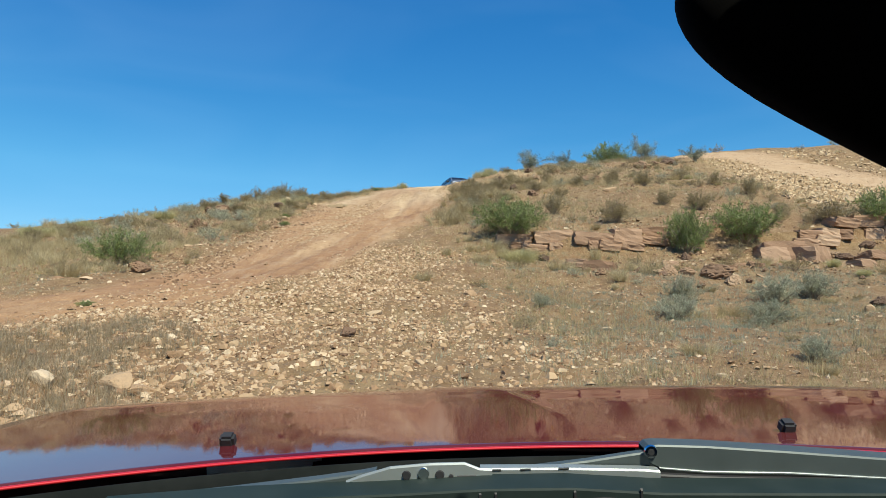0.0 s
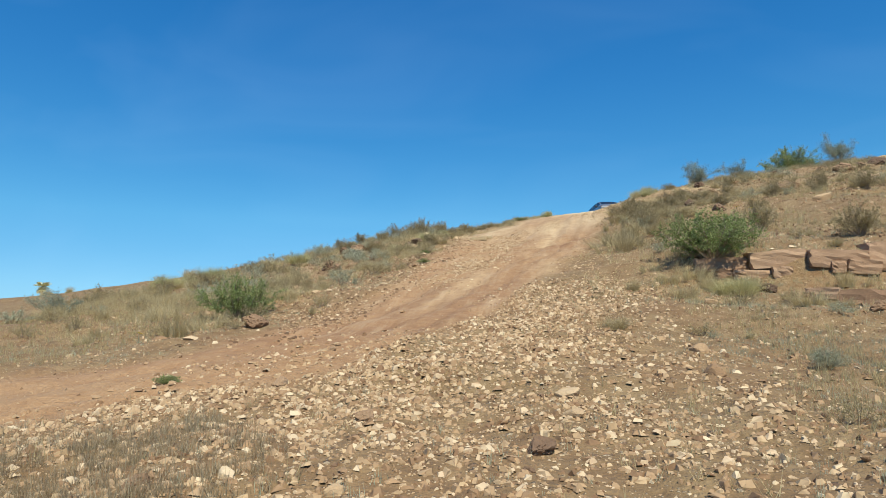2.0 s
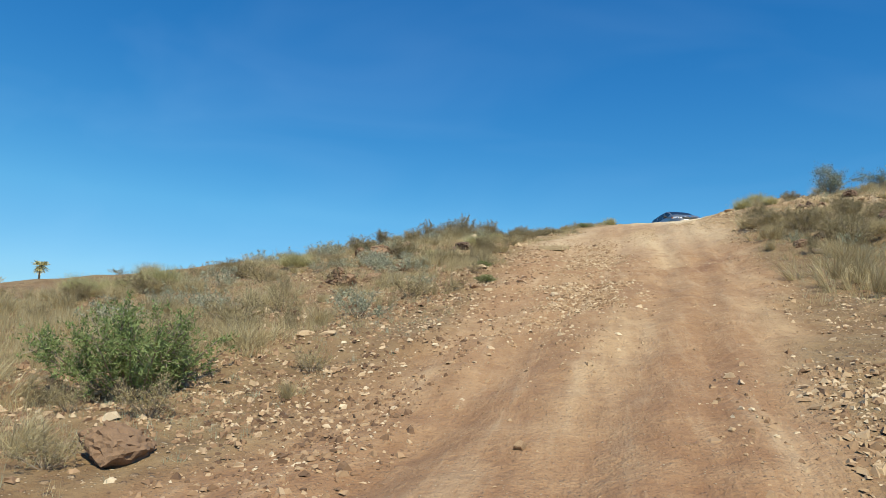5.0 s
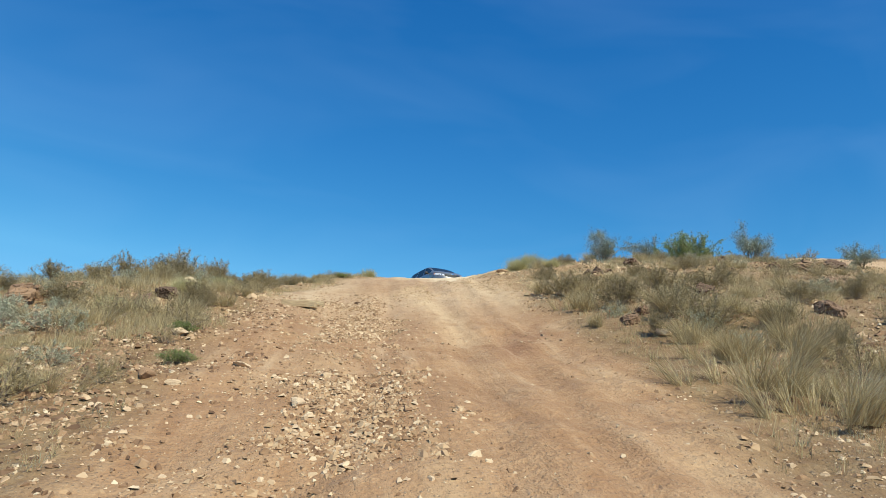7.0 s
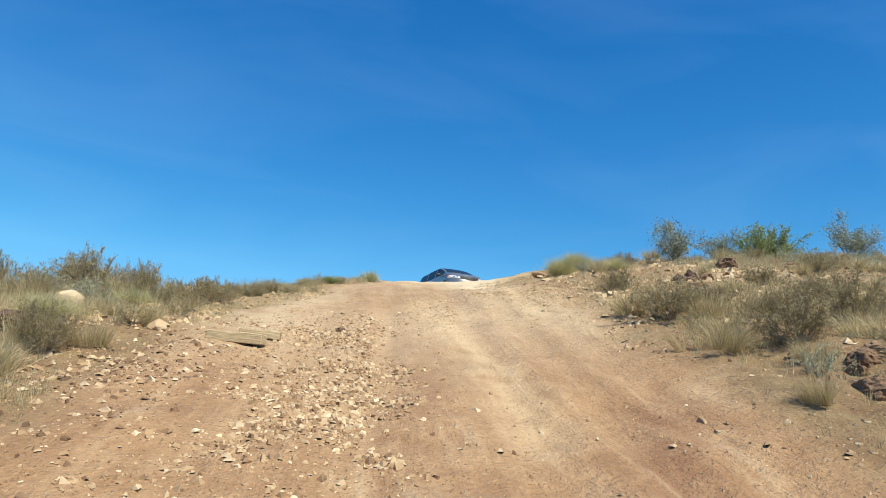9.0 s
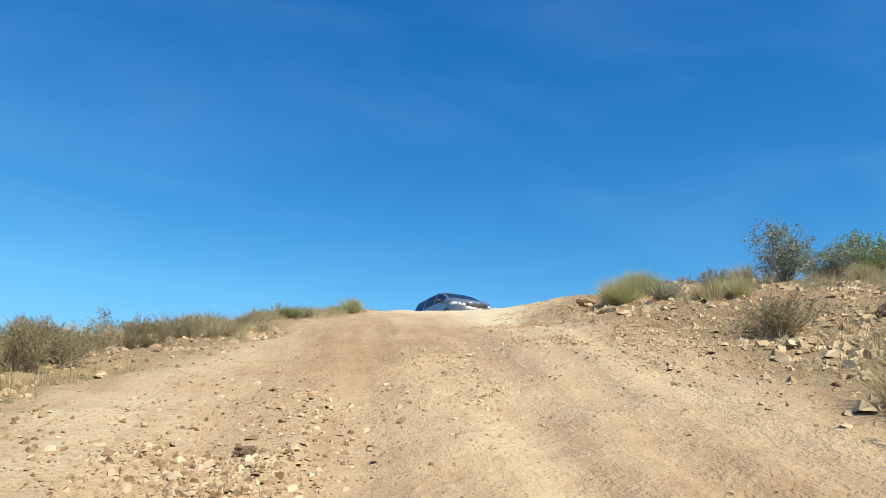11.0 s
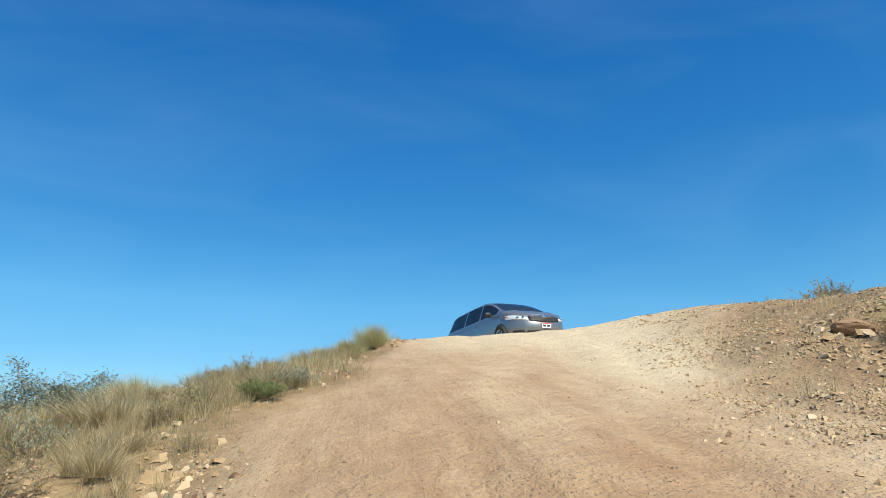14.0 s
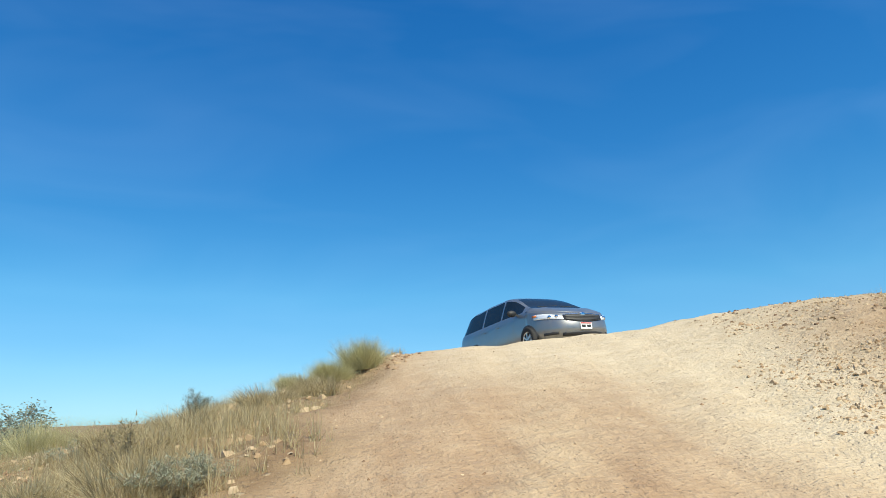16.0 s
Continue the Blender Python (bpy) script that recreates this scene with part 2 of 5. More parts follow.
# ---- terrain ----
# The hill: height profiles along y on lines of constant x, joined by smooth curves.
STATIONS = [-20, 0, 8, 14, 20, 26, 32, 38, 44, 50, 56, 62, 68, 76, 100]
PROFILES = {
    -40: [0, .5, .8, 1.2, 1.7, 2.4, 3.0, 3.7, 4.3, 4.8, 5.2, 5.5, 5.7, 5.8, 5.5],
    -20: [-1, 0, .6, 1.2, 2.0, 3.1, 4.2, 5.5, 6.6, 7.2, 7.7, 8.2, 8.5, 8.4, 7],
    -12: [-1.5, -.2, .5, 1.1, 2.2, 3.5, 4.8, 6.5, 7.95, 8.5, 9.1, 9.7, 10.1, 9.9, 8],
    -7: [-1.6, -.2, .6, 1.35, 2.35, 3.7, 5.2, 6.85, 8.1, 9.2, 10.3, 10.8, 10.8, 10.6, 9],
    -3.5: [-1.5, -.1, .75, 1.6, 2.75, 4.1, 5.35, 6.75, 8.45, 9.85, 10.95, 11.85, 11.6, 11.5, 10.5],
    0: [-1.5, 0, .7, 1.35, 2.75, 4.45, 5.8, 7.4, 9.1, 10.0, 11.25, 12.2, 11.95, 11.8, 11],
    4: [-1.2, .1, .75, 1.4, 2.6, 4.9, 6.6, 8.3, 9.9, 11.2, 12.1, 12.5, 12.4, 12.3, 11.5],
    10: [-.8, .3, .9, 1.5, 2.7, 5.1, 7.0, 8.8, 10.6, 12.0, 12.65, 13.1, 13.4, 13.5, 12.5],
    18: [-.5, .6, 1.2, 1.9, 3.0, 5.0, 6.9, 8.7, 10.7, 12.7, 14.0, 14.5, 14.6, 14.5, 13],
    40: [1, 1.6, 2.2, 2.9, 3.8, 5.2, 6.8, 8.9, 11.4, 14.1, 16.0, 16.8, 17.2, 17.2, 15],
}
ROAD = [(-90, 4), (-55, 8.5), (-30, 10.6), (-22, 11.2), (-14, 12.0), (-9.5, 13.0), (-6.9, 14.8), (-5.6, 18), (-5.0, 22), (-4.6, 25), (-4.1, 29), (-3.85, 33), (-3.5, 38), (-3.3, 42), (-3.0, 46), (-2.55, 50), (-1.3, 54), (-.6, 60), (1.2, 68), (4, 80), (8, 100)]
ROAD_HALF = [2.2, 2.2, 2.2, 2.2, 2.3, 2.5, 2.75, 2.7, 2.85, 2.8, 3.35, 3.45, 3.65, 3.5, 3.0, 2.75, 3.2, 3.0, 3.4, 3.5, 3.5]
PAD = (0.91, 66.38, 11.97)  # where the van stands
TRACK = [(0, 60.5), (8, 60), (16, 57.5), (21.6, 53.5), (23.2, 46), (24.6, 41), (26, 36), (31, 28), (42, 20), (70, 14)]


def smooth(a, b, v):
    u = np.clip((v - a) / (b - a), 0, 1)
    return u * u * (3 - 2 * u)


def hermite(xs, zs, v):
    """Smooth curve through stations xs (rows of zs) at v; flat continuation outside."""
    xs, zs = np.asarray(xs, float), np.asarray(zs, float)
    v = np.clip(v, xs[0], xs[-1])
    m = np.gradient(zs, xs, axis=-1)
    k = np.clip(np.searchsorted(xs, v, side="right") - 1, 0, len(xs) - 2)
    h = xs[k + 1] - xs[k]
    u = (v - xs[k]) / h
    a, b, c, d = (2 * u**3 - 3 * u**2 + 1), (u**3 - 2 * u**2 + u) * h, (3 * u**2 - 2 * u**3), (u**3 - u**2) * h
    return a, b, c, d, k, m


def value_noise(x, y, seed):
    xi, yi = np.floor(x).astype(np.int64), np.floor(y).astype(np.int64)
    u, v = x - xi, y - yi
    u, v = u * u * (3 - 2 * u), v * v * (3 - 2 * v)

    def rnd(i, j):
        h = (i * 374761393 + j * 668265263 + seed * 974711) & 0x7FFFFFFF
        h = ((h ^ (h >> 13)) * 1274126177) & 0x7FFFFFFF
        return ((h ^ (h >> 16)) & 0xFFFF) / 65535.0 * 2 - 1

    return (rnd(xi, yi) * (1 - u) + rnd(xi + 1, yi) * u) * (1 - v) + (rnd(xi, yi + 1) * (1 - u) + rnd(xi + 1, yi + 1) * u) * v


def fbm(x, y, scale, octaves, seed):
    out, amp = 0.0, 1.0
    for o in range(octaves):
        out = out + amp * value_noise(x / scale, y / scale, seed + o)
        scale, amp = scale * 0.47, amp * 0.55
    return out


def along(line, halves, x, y):
    """Distance to a polyline, less its half-width there, and the signed side offset."""
    best = np.full(np.shape(x), 1e9)
    half, side = np.zeros(np.shape(x)), np.zeros(np.shape(x))
    for (x0, y0), (x1, y1), h0, h1 in zip(line, line[1:], halves, halves[1:]):
        dx, dy = x1 - x0, y1 - y0
        u = np.clip(((x - x0) * dx + (y - y0) * dy) / (dx * dx + dy * dy), 0, 1)
        ex, ey = x - x0 - u * dx, y - y0 - u * dy
        d = np.hypot(ex, ey)
        near = d < best
        best = np.where(near, d, best)
        half = np.where(near, h0 + u * (h1 - h0), half)
        side = np.where(near, np.sign(ex * dy - ey * dx) * d, side)
    return best - half, side


def road_mask(x, y):
    d, side = along(ROAD, ROAD_HALF, x, y)
    d = d + 0.35 * fbm(x, y, 2.2, 3, 5)
    return 1 - smooth(-0.7, 0.5, d), side


def track_mask(x, y):
    d, _ = along(TRACK, [2.2] * len(TRACK), x, y)
    return 1 - smooth(-0.8, 0.8, d + 0.5 * fbm(x, y, 2.5, 3, 15))


def ledge_y(x):
    return 22.3 + 0.1 * (x - 2) + 0.35 * np.sin(x * 0.9)


def base_height(x, y):
    cols = sorted(PROFILES)
    a, b, c, d, k, m = hermite(STATIONS, [PROFILES[q] for q in cols], y)
    zs = np.array([PROFILES[q] for q in cols], float)
    rows = a * zs[:, k] + b * m[:, k] + c * zs[:, k + 1] + d * m[:, k + 1]
    cols = np.array(cols, float)
    xc = np.clip(x, cols[0], cols[-1])
    j = np.clip(np.searchsorted(cols, xc, side="right") - 1, 0, len(cols) - 2)
    slope = np.gradient(rows, cols, axis=0)
    pick = np.arange(len(np.atleast_1d(x)))
    h = cols[j + 1] - cols[j]
    u = (xc - cols[j]) / h
    return ((2 * u**3 - 3 * u**2 + 1) * rows[j, pick] + (u**3 - 2 * u**2 + u) * h * slope[j, pick]
            + (3 * u**2 - 2 * u**3) * rows[j + 1, pick] + (u**3 - u**2) * h * slope[j + 1, pick])


def height(x, y):
    """Ground height at arrays x, y."""
    x, y = np.atleast_1d(np.asarray(x, float)), np.atleast_1d(np.asarray(y, float))
    z = base_height(x, y)
    road, side = road_mask(x, y)
    # rock ledge on the east slope
    on = smooth(1.0, 2.5, x) * (1 - smooth(17, 24, x))
    e = y - ledge_y(x)
    z = z + on * (0.28 * smooth(-.15, .15, e) * (1 - smooth(0.2, 4.0, e)) - (0.2 + 0.1 * smooth(8, 11, x)) * (1 - smooth(-.15, .15, e)) * smooth(-3.5, -.2, e))
    off = 1 - road
    calm = 1 - 0.55 * smooth(43, 50, y) * road
    z = z + (0.055 * calm + 0.075 * off) * fbm(x, y, 3.0, 3, 1) + (0.042 * calm + 0.015 * off) * fbm(x, y, 0.8, 3, 9)
    # wheel ruts and a washed-out groove
    wob = 0.35 * value_noise(y / 6.0, x * 0, 3)
    for r, w, dep in ((-.75, .3, .09), (.85, .3, .09), (1.75, .22, .08), (2.4, .2, .06), (-2.1, .4, .05)):
        z = z - dep * calm * road * np.exp(-((side - r - wob) / w) ** 2)
    # the parking place: a plane dipping gently away behind the van
    flat = 1 - smooth(2.6, 4.2, np.hypot(x - PAD[0], y - PAD[1]))
    z = z * (1 - flat) + (PAD[2] + 0.01 - 0.045 * (y - PAD[1])) * flat
    # far country
    far = smooth(45, 160, np.maximum(np.abs(x), np.abs(y - 35) - 30))
    plain = 7.0 + 0.9 * fbm(x, y, 140.0, 3, 21)
    return z * (1 - far) + plain * far


# ---- ground ----


def spread(inner0, inner1, step, outer, growth):
    """Coordinates fine between inner0 and inner1, growing apart out to +-outer."""
    mid = list(np.arange(inner0, inner1 + step / 2, step))
    lo, hi, s = mid[0], mid[-1], step
    left, right = [], []
    while hi < outer or lo > -outer:
        s *= growth
        lo, hi = lo - s, hi + s
        left.append(lo), right.append(hi)
    return np.array(left[::-1] + mid + right)


def build_ground():
    gx, gy = spread(-19, 20, 0.18, 3500, 1.14), spread(-3, 72, 0.18, 3500, 1.14)
    X, Y = np.meshgrid(gx, gy)
    x, y = X.ravel(), Y.ravel()
    z = height(x, y)
    nx, ny = len(gx), len(gy)
    me = bpy.data.meshes.new("ground")
    me.vertices.add(nx * ny)
    me.vertices.foreach_set("co", np.stack([x, y, z], 1).ravel())
    i = np.arange(nx * ny).reshape(ny, nx)
    quads = np.stack([i[:-1, :-1], i[:-1, 1:], i[1:, 1:], i[1:, :-1]], -1).reshape(-1, 4)
    me.loops.add(quads.size)
    me.loops.foreach_set("vertex_index", quads.ravel())
    me.polygons.add(len(quads))
    me.polygons.foreach_set("loop_start", np.arange(0, quads.size, 4))
    me.polygons.foreach_set("loop_total", np.full(len(quads), 4))
    me.polygons.foreach_set("use_smooth", np.ones(len(quads), bool))
    me.update()
    road, _ = road_mask(x, y)
    track = track_mask(x, y)
    lane = np.interp(y, [42, 48, 54, 60, 66], [-1.7, -.6, .7, 1.0, 1.2])
    pale = (0.36 + 0.3 * (1 - smooth(-6.5, -5, x)) * smooth(-.4, .3, fbm(x, y, 2.2, 3, 89))) * smooth(34, 42, y) * smooth(-16, -8, x) * (1 - 0.5 * smooth(-6, -4.5, x) * smooth(40, 45, y)) + 0.18 * smooth(48, 58, y) * smooth(-6, -2.5, x)
    pale = pale + 0.75 * smooth(39, 47, y) * np.exp(-((x - lane - .3 * fbm(x, y, 2.5, 2, 87)) / (1.2 + .3 * smooth(48, 54, y))) ** 2) + 0.45 * smooth(54, 58, y) * smooth(-4, -2, x)
    pale = pale * (1 - 0.45 * smooth(-.3, .8, x - .7 - .79 * (y - 52.1)) * smooth(40, 44, y) * (1 - smooth(60, 64, y)))
    spill = along(TRACK, [2.2] * len(TRACK), x, y)[0]
    pale = np.clip(np.maximum(np.maximum(pale, 0.35 * track), 0.9 * np.exp(-((spill - 1.5) / 2.2) ** 2) * smooth(28, 32, y) * (1 - smooth(46, 51, y)) * (1 - smooth(24, 26, x))), 0, 1)
    wash = np.exp(-(((x + 1.75 - 0.38 * (y - 33)) / 0.42) ** 2 + ((y - 33.2) / 1.7) ** 2)) + 0.7 * np.exp(-(((x + 4.4) / 0.9) ** 2 + ((y - 36) / 3) ** 2))
    wash = wash + 0.8 * np.exp(-(((x + 2.2) / 0.7) ** 2 + ((y - 43) / 2.5) ** 2)) + 0.5 * smooth(13, 17, y) * (1 - smooth(22, 26, y))
    mid_line = np.interp(y, [18, 26, 32, 36, 42, 48, 56], [-5.2, -4.0, -3.0, -2.5, -2.9, -3.2, -1.6])
    dust = np.exp(-(((x - mid_line - 0.2 * fbm(x, y, 3, 2, 81)) / 0.42) ** 2)) + 0.8 * np.exp(-(((x - mid_line - 2.1 - 0.2 * fbm(x, y, 3, 2, 83)) / 0.4) ** 2)) + 0.55 * np.exp(-(((x - mid_line + 2.2) / 0.8) ** 2))
    dust = np.clip(dust, 0, 1) * smooth(18, 24, y) * smooth(-.7, .3, fbm(x, y, 3.5, 3, 85))
    litter = np.clip(0.55 + 0.5 * fbm(x, y, 5.0, 3, 31), 0, 1)
    for key, v in (("road", np.maximum(np.maximum(road, track), 0.85 * smooth(40, 46, y) * smooth(-2, 0, x) * (1 - smooth(3.5, 6.5, x)) * (1 - 0.55 * smooth(-.3, .8, x - .7 - .79 * (y - 52.1))))), ("pale", pale), ("litter", litter), ("driven", smooth(14, 18, y) * (1 - smooth(8, 12, np.abs(x)))), ("wash", np.clip(wash, 0, 1)), ("dust", dust)):
        me.attributes.new(key, "FLOAT", "POINT").data.foreach_set("value", v.astype(np.float32))
    me.materials.append(M_GROUND)
    return tagged(new("ground", me), "dry reddish-brown desert hillside with a tan dirt track", "ground", kind="structure")


build_ground()


# ---- stones ----
rng = np.random.default_rng(7)


def rubble(x, y):
    """How thickly loose stones lie, 0 to 1."""
    road, side = road_mask(x, y)
    patch = smooth(-0.25, 0.6, fbm(x, y, 2.6, 3, 41))
    start = (1 - smooth(11, 19, y)) * smooth(-9, -6, x) * (1 - smooth(0.5, 5, x))
    verge = smooth(0.1, 0.5, road) * (1 - smooth(0.6, 1.0, road)) * 0.7
    bar = np.exp(-(((x + 5.2 - 0.1 * (y - 34)) / 0.9) ** 2)) * smooth(22, 25, y) * (1 - smooth(40, 43, y)) * 2.0
    leftside = (1 - smooth(30, 46, y)) * smooth(-12, -9.5, x) * (1 - smooth(-7.2, -6, x)) * 0.55
    west = smooth(20, 24, y) * (1 - smooth(40, 46, y)) * smooth(-8.6, -7.6, x) * (1 - smooth(-4.9, -4.0, x)) * 0.5
    east = smooth(20, 23, y) * (1 - smooth(30, 36, y)) * smooth(-2.2, -1.4, x) * (1 - smooth(0.2, 1.2, x)) * 0.6
    rest = (0.26 + 0.15 * (1 - smooth(18, 26, y)) * smooth(-2, 2, x)) * (1 - road) + 0.05 * (1 - smooth(42, 46, y))
    return np.clip((start + leftside) * (0.35 + 0.65 * patch) * (1 - 0.85 * smooth(0.6, 0.95, road)) + verge * patch + bar * patch + rest * patch + (west + east) * (0.2 + 0.8 * patch), 0, 1)


def scree(x, y):
    """The apron of broken stone below the track at the start."""
    apron = (1 - smooth(13, 18, y)) * smooth(-8.5, -6, x) * (1 - smooth(-0.5, 3, x))
    verge = smooth(12, 16, y) * (1 - smooth(19.5, 23, y)) * smooth(-4, -3, x) * (1 - smooth(-1.2, 1.2, x - .12 * (y - 18))) * 0.8
    return np.maximum(apron * (.28 + .72 * np.exp(-np.maximum(along(ROAD, ROAD_HALF, x, y)[0], 0) / 1.8)), verge) * (0.45 + 0.55 * smooth(-0.4, 0.4, fbm(x, y, 1.8, 3, 43))) * (1 - 0.8 * smooth(0.4, 0.9, road_mask(x, y)[0]))


def build_gravel(name, count, small, large, label, where, wedge, material=M_GRAVEL):
    """Loose stones as one mesh: broken chips half sunk in the ground."""
    xs, ys = [], []
    while sum(map(len, xs)) < count:
        x, y = rng.uniform(-17, 30, 40000), rng.uniform(3, 62, 40000)
        keep = rng.uniform(0, 1, 40000) < where(x, y)
        xs.append(x[keep]), ys.append(y[keep])
    x, y = np.concatenate(xs)[:count], np.concatenate(ys)[:count]
    size = small * (large / small) ** (rng.uniform(0, 1, count) ** 2.2)
    if wedge:
        shape = np.array([(-1, -1, -.6), (1, -1, -.6), (1, 1, -.6), (-1, 1, -.6), (-.6, 0, .8), (.6, 0, .8)])
        jitter, faces = (0.35, 0.5, 0.35), [(0, 1, 5, 4), (2, 3, 4, 5), (1, 2, 5), (3, 0, 4)]
    else:
        shape = np.array([(-1, -1, -.8), (1, -1, -.8), (1, 1, -.8), (-1, 1, -.8), (-.5, -.5, .7), (.5, -.45, .8), (.5, .5, .75), (-.45, .5, .8)])
        jitter, faces = (0.42, 0.42, 0.5), [(0, 1, 5, 4), (1, 2, 6, 5), (2, 3, 7, 6), (3, 0, 4, 7), (4, 5, 6, 7)]
    n = len(shape)
    v = shape[None] + rng.uniform(-1, 1, (count, n, 3)) * np.array(jitter)
    v *= np.stack([rng.uniform(0.7, 1.25, count), rng.uniform(0.5, 1.0, count), rng.uniform(0.38, 0.8, count)], -1)[:, None]
    a, b = rng.uniform(0, 6.283, count), rng.uniform(-0.4, 0.4, count)
    ca, sa, cb, sb = np.cos(a)[:, None], np.sin(a)[:, None], np.cos(b)[:, None], np.sin(b)[:, None]
    vx, vz = v[..., 0] * cb + v[..., 2] * sb, v[..., 2] * cb - v[..., 0] * sb
    v = np.stack([vx * ca - v[..., 1] * sa, vx * sa + v[..., 1] * ca, vz], -1) * (size * 0.5)[:, None, None]
    v += np.stack([x, y, height(x, y) + size * 0.08], -1)[:, None]
    flat = np.concatenate([np.array(f) for f in faces])
    loops = (flat[None] + n * np.arange(count)[:, None]).ravel()
    totals = np.tile([len(f) for f in faces], count)
    me = bpy.data.meshes.new(name)
    me.vertices.add(count * n)
    me.vertices.foreach_set("co", v.ravel())
    me.loops.add(len(loops))
    me.loops.foreach_set("vertex_index", loops)
    me.polygons.add(len(totals))
    me.polygons.foreach_set("loop_start", np.concatenate([[0], np.cumsum(totals)[:-1]]))
    me.polygons.foreach_set("loop_total", totals)
    me.polygons.foreach_set("use_smooth", np.zeros(len(totals), bool))
    me.update()
    me.materials.append(material)
    return tagged(new(name, me), label, "gravel", kind="stuff")


def strewn(x, y):
    return rubble(x, y) * np.exp(-np.abs(x + 3.5) / 9)


build_gravel("gravel", 34000, 0.018, 0.085, "pale broken limestone gravel strewn over the dirt", strewn, False)
build_gravel("scree", 30000, 0.022, 0.12, "apron of pale broken stones below the dirt track", scree, False)
build_gravel("track_rubble", 10000, 0.018, 0.10, "patch of loose broken stones along the dirt track", lambda x, y: np.exp(-(((x + 4.9 - 0.4 * fbm(x, y, 2, 2, 91)) / 0.75) ** 2)) * smooth(24, 27, y) * (1 - smooth(39.5, 41, y)) * smooth(-.45, .3, fbm(x, y, 1.3, 3, 93)), False)
build_gravel("hill_stones", 52000, 0.025, 0.10, "small broken stones littering the dry hillside", lambda x, y: (1 - smooth(.05, .4, road_mask(x, y)[0])) * (0.25 + 0.75 * smooth(-.2, .5, fbm(x, y, 2.2, 3, 95))) * (smooth(0, 3, x) * np.exp(-y / 40) + 1.3 * smooth(18, 24, y) * (1 - smooth(-8, -6.5, x))), True, M_HILL)
build_gravel("cut_rubble", 24000, 0.014, 0.06, "loose tan rubble fallen from the cut bank", lambda x, y: smooth(39, 43, y) * (1 - smooth(54, 58, y)) * smooth(-1.4, .6, x - .34 * (y - 50)) * (1 - smooth(3.5, 6, x)) * (0.15 + 0.85 * smooth(-.3, .4, fbm(x, y, 1.5, 3, 97))), False, M_BANK)
build_gravel("slope_rubble", 13000, 0.045, 0.18, "broken brown stones scattered down the hillside", lambda x, y: (1 - smooth(.02, .2, road_mask(x, y)[0])) * smooth(17, 21, y) * (1 - smooth(40, 44, y) * (1 - smooth(5, 7, x)) * smooth(-3, -2, x)) * (0.15 + 0.85 * smooth(0, .6, fbm(x, y, 3.0, 3, 99))) * (smooth(0, 2, x) + .7 * (1 - smooth(-8, -7, x))) * (1 - smooth(16, 19, x)), False, M_HILL)
build_gravel("track_scree", 9000, 0.07, 0.3, "pale broken stones spilling below the upper track", lambda x, y: smooth(28, 31, y) * (1 - smooth(49, 53, y)) * smooth(16.2, 18.5, x - .16 * (y - 36)) * (1 - smooth(0.1, 0.7, track_mask(x, y))) * (1 - .8 * smooth(25, 27, x)), False, M_BANK)
build_gravel("west_rubble", 12000, 0.022, 0.11, "brown broken stones along the west side of the track", lambda x, y: smooth(16, 20, y) * (1 - smooth(35, 39, y)) * smooth(-13.5, -9, x) * (1 - smooth(-6.9, -6.1, x)) * (.2 + .8 * smooth(-.4, .4, fbm(x, y, 1.7, 3, 105))), False, M_HILL)
build_gravel("verge_stones", 6000, 0.025, 0.16, "pale broken stones along the scrubby verge", lambda x, y: smooth(34, 38, y) * (1 - smooth(58, 62, y)) * smooth(-12, -9, x) * (1 - smooth(.05, .5, road_mask(x, y)[0])) * (1 - smooth(-5, -3.5, x)) * (.15 + .85 * smooth(-.2, .5, fbm(x, y, 1.8, 3, 101))), False, M_BANK)
build_gravel("bank_stones", 3500, 0.05, 0.2, "tan broken stones on the slope above the track", lambda x, y: smooth(37, 40, y) * (1 - smooth(49, 52, y)) * smooth(.2, 1, x - .12 * (y - 44)) * (1 - smooth(4.5, 7, x)) * (.1 + .9 * smooth(-.2, .5, fbm(x, y, 1.6, 3, 103))), False, M_BANK)
build_gravel("grit", 22000, 0.012, 0.045, "fine tan grit scattered over the soil", lambda x, y: strewn(x, y) + 0.08 * np.exp(-np.abs(x + 3) / 5), True)


def rock_mesh(name, seed, flat, rough, material):
    """A broken stone: an uneven lump, cracked along a few planes and chipped all over."""
    r = random.Random(seed)
    bm = bmesh.new()
    bmesh.ops.create_icosphere(bm, subdivisions=4 if rough else 3, radius=1.0)
    cuts = [(Vector((r.uniform(-1, 1), r.uniform(-1, 1), r.uniform(-.5, 1))).normalized(), r.uniform(0.5, 0.8) if rough else r.uniform(.42, .7)) for _ in range(9 if rough else 13)]
    off = Vector((seed * 1.7, seed * .3, 0))
    for v in bm.verts:
        p = v.co * (1 + .34 * noise.noise(v.co * 1.1 + off) + (.2 if rough else .1) * noise.noise(v.co * 2.9 + off))
        for n, d in cuts:
            over = p.dot(n) - d
            if over > 0:
                p -= n * over * 0.86
        crack = abs(noise.noise(p * 2.4 + off * 2))
        p *= 1 - (.16 if rough else .06) * max(0.0, .16 - crack) / .16
        p += Vector(noise.noise_vector(p * 5 + off)) * (.06 if rough else .035) + Vector(noise.noise_vector(p * 11 + off)) * .025
        v.co = Vector((p.x, p.y * 0.82, p.z * flat))
    me = bpy.data.meshes.new(name)
    bm.to_mesh(me)
    bm.free()
    me.materials.append(material)
    return me


